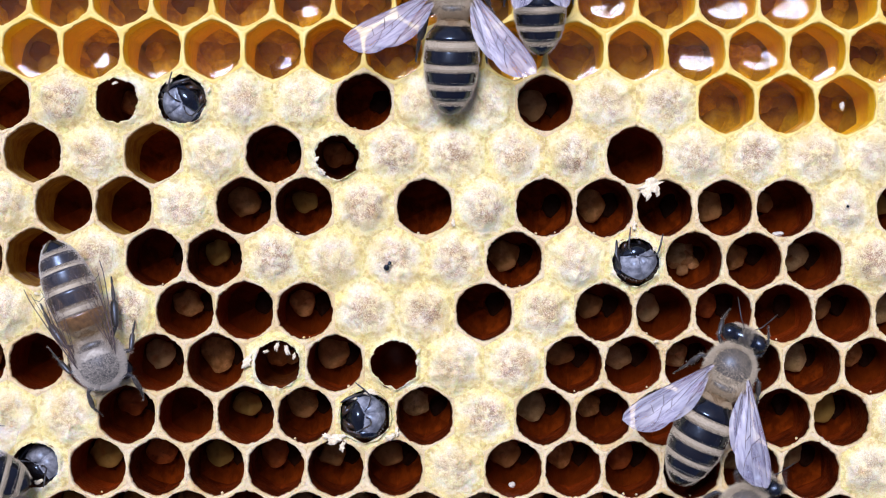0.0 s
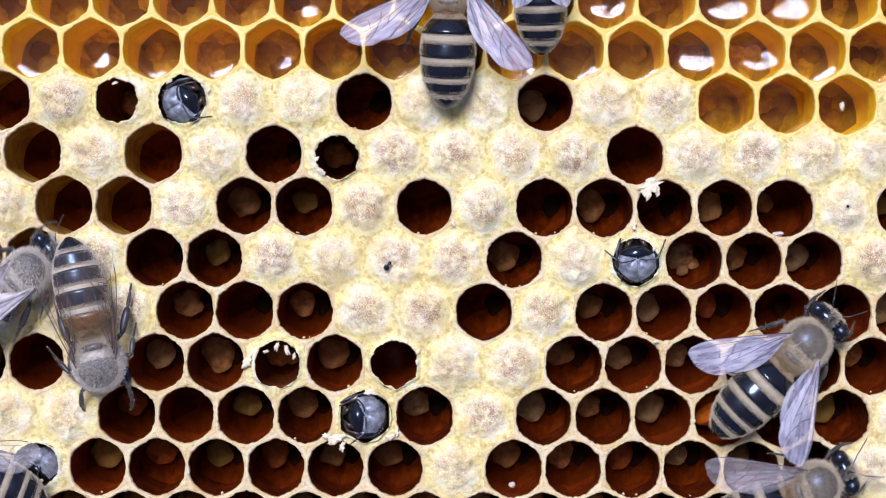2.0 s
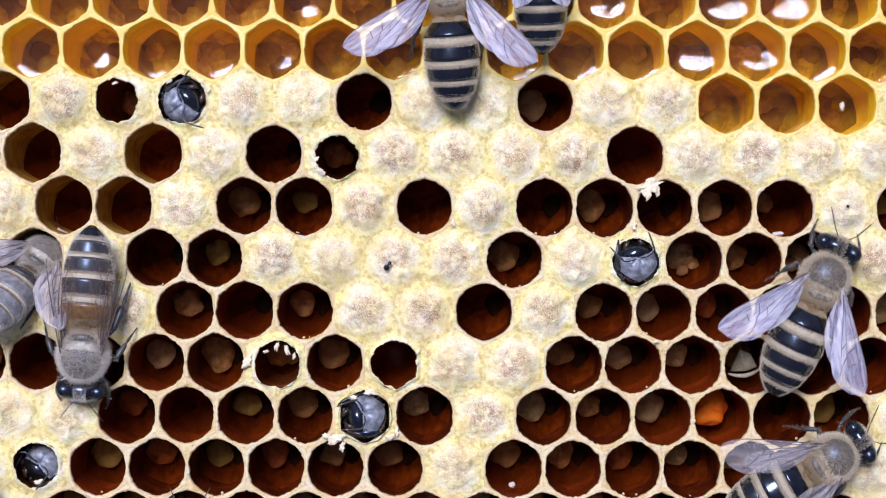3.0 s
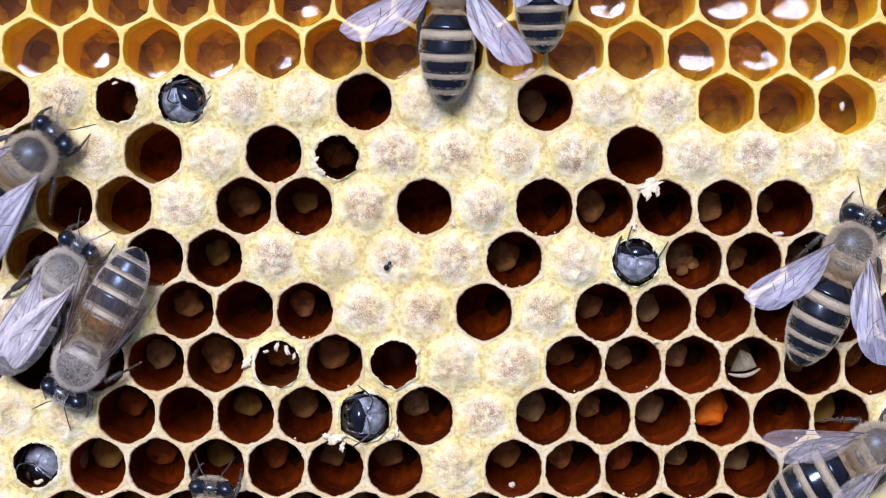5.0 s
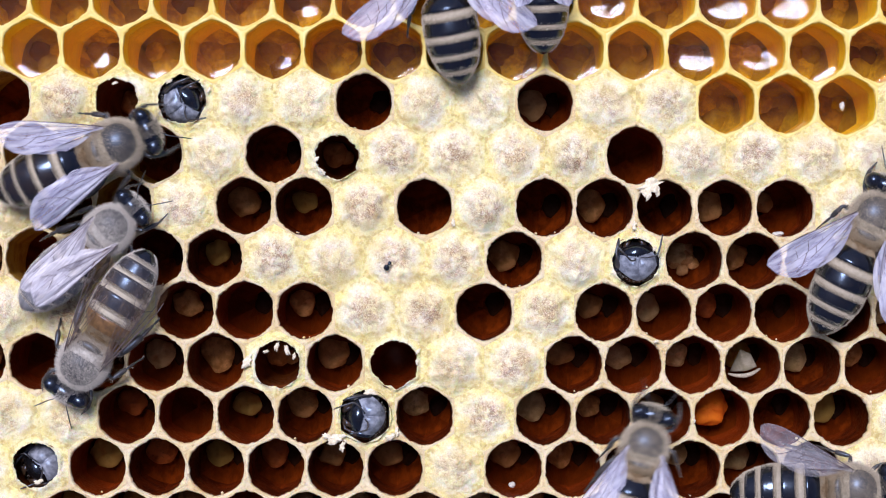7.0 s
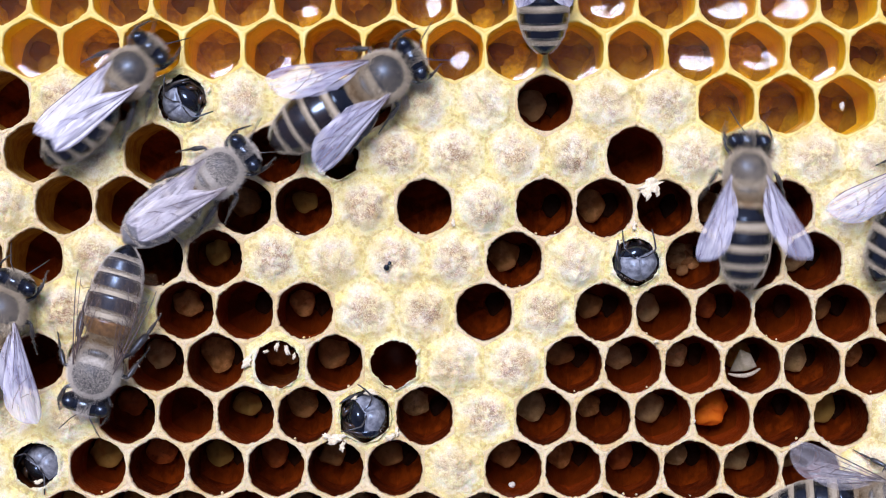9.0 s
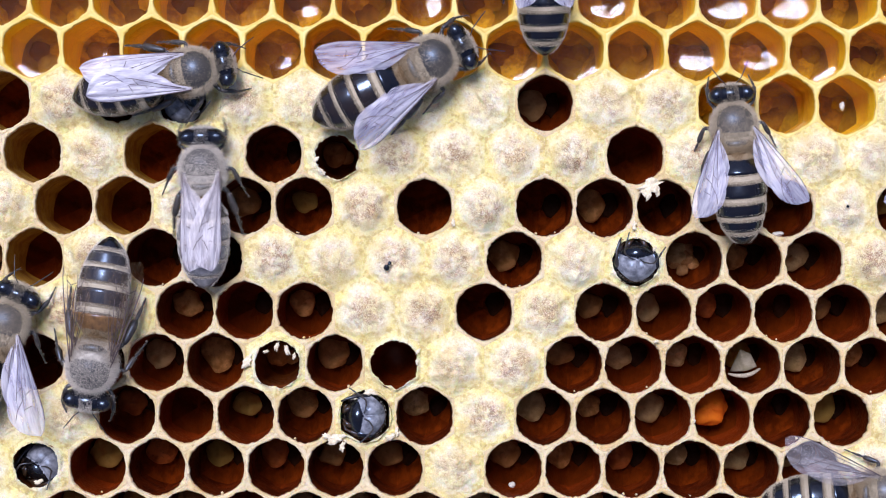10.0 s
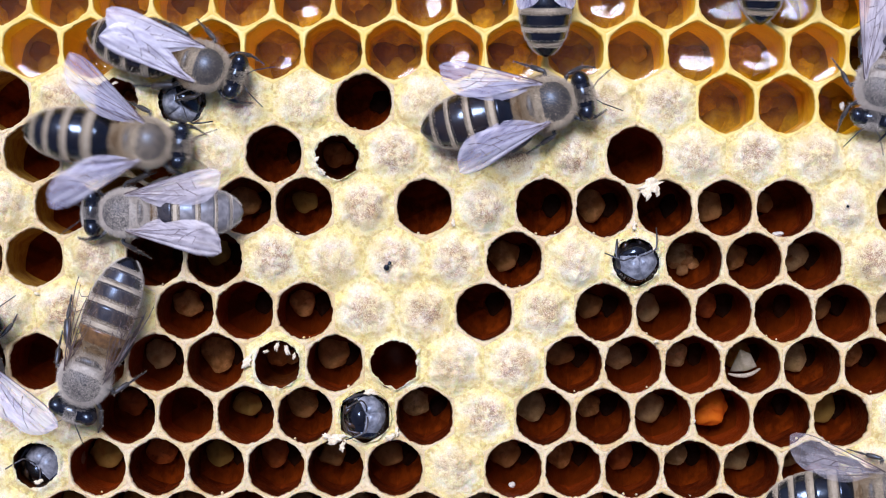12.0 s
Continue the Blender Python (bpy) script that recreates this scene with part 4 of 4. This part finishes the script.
def build_emerging(label, leg_side):
    """A young bee in its cell, facing out."""
    bee = new("emerging_bee")
    bee.scale = (1.13, 1.13, 1.13)
    tagged(bee, label, "bee", "bees coming out of cells")
    tx = part("thorax", cached("young_thorax", lambda: ball("thorax", (0, 0.3, -3.3), (1.65, 1.65, 2.2), M_TANFELT)), bee)
    hd = part("head", cached("face", face_mesh), bee)
    part("fur", cached("brow", brow_fur), hd)
    feelers = []
    for side in (-1, 1):
        part("eye", cached(("feye", side), lambda: ball("eye", (side * 1.42, 0.22, 0.18), (0.44, 1.02, 0.62), M_EYE, side * 10)), hd)
        feelers.append((part("antenna", cached(("fant", side), lambda: rod("antenna", [(0, 0, 0), (side * 0.35, 0.35, 0.40), (side * 0.70, 0.75, 0.55), (side * 0.85, 1.0, 0.50), (side * 0.70, 1.7, 0.35), (side * 0.45, 2.5, 0.10)],
                                                                     [0.075, 0.055, 0.065, 0.075, 0.070, 0.050], M_LEG)), hd, "", pose(side * 0.24 * MM, 0.05 * MM, 1.12 * MM)), side))
        part("mandible", cached(("jaw", side), lambda: rod("mandible", [(side * 0.80, 1.00, 0.55), (side * 0.55, 1.50, 0.70), (side * 0.08, 1.74, 0.60)], [0.24, 0.20, 0.10], M_BROWN)), hd)
    part("leg", cached(("fleg", leg_side), lambda: rod("leg", [(leg_side * 1.2, -1.0, -0.6), (leg_side * 1.62, -0.2, 0.8), (leg_side * 1.60, 0.7, 1.1), (leg_side * 1.40, 1.4, 1.2), (leg_side * 1.25, 1.8, 1.1)],
                                                       [0.2, 0.19, 0.15, 0.11, 0.06], M_LEG)), bee)
    for side in (-1, 1):
        part("foreleg", cached(("ffore", side), lambda: rod("foreleg", [(side * 1.50, -1.0, -0.6), (side * 1.66, -0.1, 0.15), (side * 1.40, 0.95, 0.55), (side * 0.95, 1.55, 0.55), (side * 0.35, 1.74, 0.5)],
                                                            [0.20, 0.24, 0.24, 0.16, 0.10], M_BROWN)), bee, "folded brown foreleg")
    return bee, feelers


# ---------------------------------------------------------------- placing
def bee_pose(row, size):
    """From head front and abdomen tip on the comb's plan to a pose: seconds, head x, y, tip x, y, pitch, lift in mm."""
    t, hx, hy, tx, ty = row[:5]
    pitch = row[5] if len(row) > 5 else 0.0
    lift = row[6] if len(row) > 6 else 0.0
    z = 0.45 + lift
    k = PX * (1 - (z + 2.6) * MM / EYE)
    head, tip = Vector(((hx - 784) * k, (441 - hy) * k, 0)), Vector(((tx - 784) * k, (441 - ty) * k, 0))
    turn = math.atan2(-(head - tip).x, (head - tip).y)
    m = Matrix.Translation((head + tip) / 2 + Vector((0, 0, z * MM))) @ Matrix.Rotation(turn, 4, "Z")
    if pitch:
        mid = Matrix.Translation((0, 0, 2.5 * MM))
        m = m @ mid @ Matrix.Rotation(radians(pitch), 4, "X") @ mid.inverted()
    return t, m @ Matrix.Translation((0, 0.5 * MM * size, 0))
# seconds, head x, y, abdomen tip x, y, then pitch and lift where they differ from 0
TRACKS = {
    "top": [(0, 803, -90, 797, 197), (0.5, 800, -92, 795, 195), (1, 798, -95, 793, 192), (1.5, 802, -108, 785, 180), (2, 798, -102, 790, 185), (2.5, 798, -94, 795, 194),
            (3, 786, -98, 806, 190), (4.8, 794, -116, 788, 172), (5, 796, -110, 790, 177), (5.5, 800, -105, 795, 183), (6, 797, -96, 800, 192), (6.5, 766, -114, 806, 170),
            (7, 762, -140, 815, 142), (7.2, 772, -177, 792, 110), (7.7, 770, -250, 785, 30), (8.8, 720, -400, 740, -115), (12, 700, -410, 730, -125)],
    "top_still": [(0, 950, -188, 958, 92), (6, 954, -192, 961, 90), (12, 962, -186, 966, 94)],
    "dark_left": [(0, 206, 722, 92, 424, -8), (0.5, 202, 726, 88, 424, -8), (1, 202, 728, 92, 430, -8), (1.5, 198, 726, 84, 428, -8), (2, 194, 734, 122, 414, -8),
                  (2.5, 192, 736, 122, 415, -8), (3, 140, 712, 165, 402, -6), (4.8, 95, 710, 235, 430, -6), (5, 100, 716, 250, 442, -6), (5.5, 112, 716, 240, 432, -6),
                  (6, 117, 712, 240, 426, -6), (6.5, 107, 712, 262, 430, -6), (7, 102, 716, 268, 443, -6), (7.2, 107, 718, 262, 440, -6), (8.8, 130, 735, 245, 458, -4),
                  (9, 146, 734, 228, 440, -4), (9.5, 148, 730, 208, 430, -4), (10, 150, 732, 198, 421, -4), (10.5, 155, 736, 187, 423, -4), (11, 155, 744, 200, 435, -4),
                  (11.5, 143, 752, 205, 435, -4), (12, 118, 750, 235, 456, -6)],
    "right_walker": [(0, 1325, 580, 1200, 855), (0.5, 1316, 572, 1198, 860), (1, 1380, 580, 1204, 830), (1.5, 1394, 533, 1243, 803), (2, 1486, 548, 1262, 772), (2.5, 1518, 500, 1296, 737),
                     (3, 1494, 414, 1365, 702), (4.8, 1545, 362, 1406, 648), (5, 1540, 362, 1410, 648), (5.5, 1493, 353, 1425, 657), (6, 1492, 350, 1438, 654), (6.5, 1528, 335, 1428, 638),
                     (7, 1582, 308, 1448, 592), (7.2, 1588, 295, 1455, 578), (8.8, 1665, 235, 1535, 510), (9, 1690, 225, 1550, 495), (9.5, 1780, 220, 1640, 480), (12, 1800, 210, 1660, 470)],
    "climber": [(0, 1020, 1010, 960, 1275), (6.0, 1030, 1000, 970, 1265), (6.5, 1060, 890, 1000, 1150), (6.9, 1130, 730, 1070, 985), (7.0, 1160, 722, 1085, 985), (7.2, 1248, 672, 1085, 905),
                (7.8, 1300, 535, 1190, 775), (8.8, 1352, 308, 1298, 578), (9, 1326, 232, 1315, 513), (9.5, 1282, 145, 1322, 423), (10, 1293, 150, 1316, 428), (10.2, 1292, 115, 1318, 390), (10.5, 1448, 28, 1322, 298),
                (10.7, 1445, 5, 1340, 262), (10.9, 1425, -40, 1360, 232), (11, 1402, -85, 1364, 188), (11.2, 1365, -130, 1345, 145), (11.5, 1342, -205, 1330, 72), (12, 1352, -240, 1346, 37)],
    "bottom": [(0, 330, 960, 320, 1230), (3.2, 335, 900, 330, 1170), (4.8, 362, 842, 358, 1115), (5, 375, 850, 350, 1120), (5.5, 440, 825, 400, 1095), (6, 398, 790, 385, 1065), (6.3, 440, 800, 400, 1070),
               (6.6, 500, 820, 400, 1070), (6.9, 560, 930, 480, 1190), (12, 600, 1000, 520, 1260)],
    "bottom_right": [(0, 1350, 845, 1210, 1075), (0.3, 1410, 812, 1260, 1040), (0.6, 1425, 795, 1240, 1000), (1, 1450, 820, 1220, 960), (1.3, 1432, 850, 1180, 950), (1.6, 1440, 858, 1180, 940), (2, 1510, 830, 1250, 945),
                     (2.3, 1515, 805, 1255, 925), (2.6, 1515, 805, 1265, 935), (3, 1535, 775, 1290, 915), (3.2, 1532, 785, 1285, 915), (4.8, 1615, 755, 1360, 905), (5.5, 1615, 745, 1355, 900), (6.5, 1605, 800, 1325, 900),
                     (7, 1585, 860, 1300, 872), (7.2, 1585, 858, 1300, 870), (8.8, 1640, 870, 1365, 905), (9.5, 1640, 872, 1368, 908), (10.5, 1625, 860, 1340, 885), (12, 1640, 858, 1365, 892)],
    "bottom_left": [(0, -215, 785, 46, 858), (0.5, -210, 790, 48, 866), (1, -190, 790, 66, 884), (1.5, -180, 785, 76, 892), (2, -180, 785, 76, 890), (2.5, -200, 800, 58, 896), (2.8, -205, 810, 45, 905), (3.2, -290, 830, -40, 910), (12, -330, 850, -80, 930)],
    "hairy": [(0, -120, 560, -390, 610), (1.2, -40, 550, -305, 620), (1.6, 42, 530, -220, 600), (2, 105, 432, -105, 620), (2.4, 105, 395, -85, 590, -30, -1.5), (2.8, 114, 386, -34, 606, -47, -2.6), (3.2, 112, 388, -34, 602, -47, -2.6),
              (4.0, 118, 396, -36, 618, -30, -1.6), (4.8, 148, 428, -10, 675), (5, 150, 420, 0, 660), (5.5, 158, 338, 22, 608), (6, 150, 308, 62, 566), (6.3, 160, 358, 30, 592), (6.6, 192, 376, 5, 592), (6.8, 236, 362, 14, 575), (7, 262, 345, 28, 553), (7.2, 275, 345, 42, 522),
              (8.8, 395, 230, 207, 460), (9, 462, 252, 208, 435), (9.5, 492, 190, 303, 425), (10, 357, 228, 361, 503), (10.5, 240, 226, 385, 488), (11, 146, 245, 405, 412), (11.5, 152, 320, 428, 452), (12, 136, 378, 435, 375)],
    "leader": [(0, -260, 520, -520, 620), (4.4, 0, 330, -230, 520), (4.8, 68, 272, -155, 470), (5, 106, 228, -100, 440), (5.5, 140, 222, -68, 435), (6, 162, 222, -50, 430), (6.5, 244, 238, -22, 372), (7, 283, 225, -5, 345), (7.2, 332, 232, 36, 328),
               (8.0, 540, 190, 260, 320), (8.8, 725, 110, 440, 290), (9, 752, 92, 478, 258), (9.5, 826, 70, 535, 212), (10, 840, 72, 555, 210), (10.5, 872, 102, 583, 215), (11, 880, 105, 592, 222), (11.5, 992, 135, 683, 222), (12, 1056, 165, 745, 232)],
    "feeder": [(0, -420, 600, -660, 720), (7.2, -90, 420, -330, 580), (8.0, 80, 270, -140, 460), (8.8, 232, 98, 40, 338), (9, 292, 58, 72, 300), (9.2, 370, 60, 120, 260), (9.5, 452, 110, 165, 190), (9.7, 425, 105, 150, 180), (10, 408, 112, 140, 172),
               (10.5, 405, 112, 110, 160), (11, 420, 128, 128, 140), (11.5, 422, 138, 130, 120), (12, 438, 142, 155, 55)],
    "late_left": [(0, -340, 440, -500, 680), (7.2, -110, 490, -270, 730), (8.8, 34, 487, -85, 755), (9, 36, 480, -85, 750), (9.5, 42, 500, -78, 765), (10, 42, 502, -80, 770), (10.5, 8, 490, -115, 760), (11, -20, 505, -150, 770), (11.5, -22, 520, -150, 785), (12, -24, 545, -140, 815)],
    "newcomer": [(0, -260, -260, -470, -440), (9.8, -140, -120, -340, -310), (10.2, 20, 50, -190, -140), (10.5, 118, 112, -90, -90), (10.8, 115, 150, -90, -80), (11, 128, 212, -50, -25), (11.2, 150, 250, -45, 15), (11.5, 180, 305, -25, 60),
                 (11.7, 265, 300, 0, 130), (11.8, 280, 270, 10, 175), (12, 345, 262, 38, 228)],
    "top_right": [(0, 1900, 40, 2170, -60), (10, 1760, 40, 2030, -60), (10.7, 1590, 30, 1850, -60), (10.9, 1490, 50, 1750, -50), (11.2, 1490, 70, 1720, -80), (11.4, 1482, 72, 1620, -165), (11.6, 1520, 110, 1600, -150), (11.8, 1548, 195, 1590, -80), (12, 1540, 225, 1602, -45)],
}
# thing: style, wings (left, right, rise), size, label
BEES = {
    "top": ("tan", (58, 38, 8, 12, 1.0), 1.07, "striped honey bee with wings spread wide on the comb", M_WING),
    "top_still": ("tan", (3, 1, 22, 10, 0.80), 1.04, "striped honey bee resting with folded wings by the honey cells", M_WING),
    "dark_left": ("amber", (9, 9, 0, 30, 1.0), 1.13, "long dark honey bee with its head lowered into a cell", M_WINGCLEAR),
    "right_walker": ("tan", (34, 32, 8, 12, 1.0), 1.10, "striped honey bee walking over open brood cells, wings spread", M_WING),
    "climber": ("tan", (19, 29, 8, 12, 0.92), 1.03, "striped honey bee climbing the comb with half-spread wings", M_WING),
    "bottom": ("tan", (12, 12, 4, 12, 1.0), 1.02, "dark honey bee peering up with raised feelers", M_WING),
    "bottom_right": ("tan", (28, 24, 6, 12, 1.0), 1.07, "tan-banded honey bee with clear veined wings among brood cells", M_WINGTHIN),
    "bottom_left": ("tan", (40, 20, 4, 12, 1.0), 1.02, "banded honey bee with clear wings beside an emerging bee", M_WINGTHIN),
    "hairy": ("grey", (-3, -3, 8, 4, 1.0), 1.03, "pale hairy young honey bee with wings along its back", M_WINGPALE),
    "leader": ("dark", (20, 16, 8, 12, 0.95), 1.13, "broad striped honey bee walking with wings held out", M_WING),
    "feeder": ("dark", (3, -9, 8, 8, 1.0), 1.06, "honey bee with pale wings folded over its back", M_WINGWHITE),
    "late_left": ("tan", (16, 40, 6, 12, 1.0), 1.06, "dark honey bee turning with lowered wings", M_WING),
    "newcomer": ("tan", (36, 34, 8, 12, 0.95), 1.08, "tan-banded honey bee hurrying over the comb", M_WING),
    "top_right": ("grey", (12, 12, 4, 12, 1.0), 1.04, "grey honey bee passing along the honey cells", M_WINGPALE),
}
# wings that open and close: seconds, left and right spread
WING_ROWS = {
    "hairy": [(0, -4, -4), (2.2, -3, -3), (2.7, 36, 30), (3.3, 36, 30), (4.4, 2, 2), (5, -3, -3), (10.2, -4, -4), (10.45, 26, 2), (10.8, 30, 4), (10.95, 8, 3), (11.1, 24, 3), (11.5, 28, 2), (11.8, 16, 10), (12, 13, 12)],
    "late_left": [(0, 16, 36), (10, 16, 38), (10.6, 16, 55), (11, 16, 70), (12, 16, 72)],
}
# bees in their cells: row, place, shift, turn of the face, lean, side of the free leg, label, beat
EMERGING = [
    (2, 3, (0, 2, -0.5), -52, (8, 10), -1, "dark young bee pushing its head out of a torn cap", 0.0),
    (5, 10, (3, 3, -0.55), 5, (-12, 6), -1, "dark young bee looking out of a narrow torn cell", 1.3),
    (8, 6, (0, 0, -0.5), 98, (8, 6), 1, "dark shining head of a bee coming out of its cell", 2.1),
    (9, 0, (3, -2, -2.5), 140, (-10, 10), 1, "dark young bee half hidden in a torn cell", 3.0),
]

build_comb()
CREW = {}
for who, (style, wings, size, label, membrane) in BEES.items():
    CREW[who] = build_bee(style, wings, label, size, membrane)
BROOD = [build_emerging(row[6], row[5]) for row in EMERGING]


def gait(legs, path):
    """Rows for the six legs: they swing in two sets of three as the bee covers ground."""
    times = [t for t, _ in path]
    ways, way = [0.0], 0.0
    for (_, a), (_, b) in zip(path, path[1:]):
        way += (a.translation - b.translation).length
        ways.append(way)
    for leg, which, side, (x, y, z) in legs:
        first = (which == "middle") == (side > 0)
        rows, t = [], 0.0
        while t <= 12.001:
            s = float(np.interp(t, times, ways)) / (5.0 * MM)
            swing = math.sin(2 * math.pi * s + (0 if first else math.pi))
            rows.append((t, pose(x, y, z, 0, 0, side * (9 * swing + (4 if which == "front" else 0)))))
            t += 0.1
        walk(leg, rows)


def motions():
    for who, rows in TRACKS.items():
        bee, legs, sails, head = CREW[who]
        path = [bee_pose(row, BEES[who][2]) for row in rows]
        walk(bee, path)
        gait(legs, path)
        for sail, side, kind, rise, roll in sails:
            if who in WING_ROWS:
                walk(sail, [(t, wing_pose(side, kind, a if side < 0 else b, rise, roll)) for t, a, b in WING_ROWS[who]])
    # the long dark bee keeps its head down in the cell, then lifts it
    neck = Vector((0, 4.4 * MM, 2.3 * MM))
    down = Matrix.Translation(neck + Vector((0, -0.9 * MM, -0.9 * MM))) @ Matrix.Rotation(radians(-65), 4, "X") @ Matrix.Translation(-neck)
    up = Matrix.Translation(neck) @ Matrix.Rotation(radians(-12), 4, "X") @ Matrix.Translation(-neck)
    walk(CREW["dark_left"][3], [(0, down), (2.2, down), (2.9, up), (12, up)])
    for (bee, feelers), (r, k, shift, turn, lean, _, _, phase) in zip(BROOD, EMERGING):
        c = lattice(r, k + (0.5 if r % 2 else 0.0)) + Vector((shift[0] * PX, -shift[1] * PX, 0))
        rows, t = [], 0.0
        while t <= 12.001:
            a = math.sin(t * 2.1 + phase) + 0.5 * math.sin(t * 5.3 + phase * 2)
            b = math.sin(t * 1.7 + phase * 3)
            rows.append((t, pose(c.x, c.y, (shift[2] + 0.12 * b) * MM, lean[0] + 6 * b, lean[1] + 5 * a, turn + 7 * a)))
            t += 0.25
        walk(bee, rows)
        for feeler, side in feelers:
            steps = [0.5 * n for n in range(25)]
            walk(feeler, [(t, pose(side * 0.24 * MM, 0.05 * MM, 1.12 * MM, 25 + 22 * math.sin(t * 1.9 + phase + side), 12 * math.sin(t * 2.7 + phase), side * (-30 + 34 * math.sin(t * 1.3 + phase * 2 + side * 0.8)))) for t in steps])


motions()
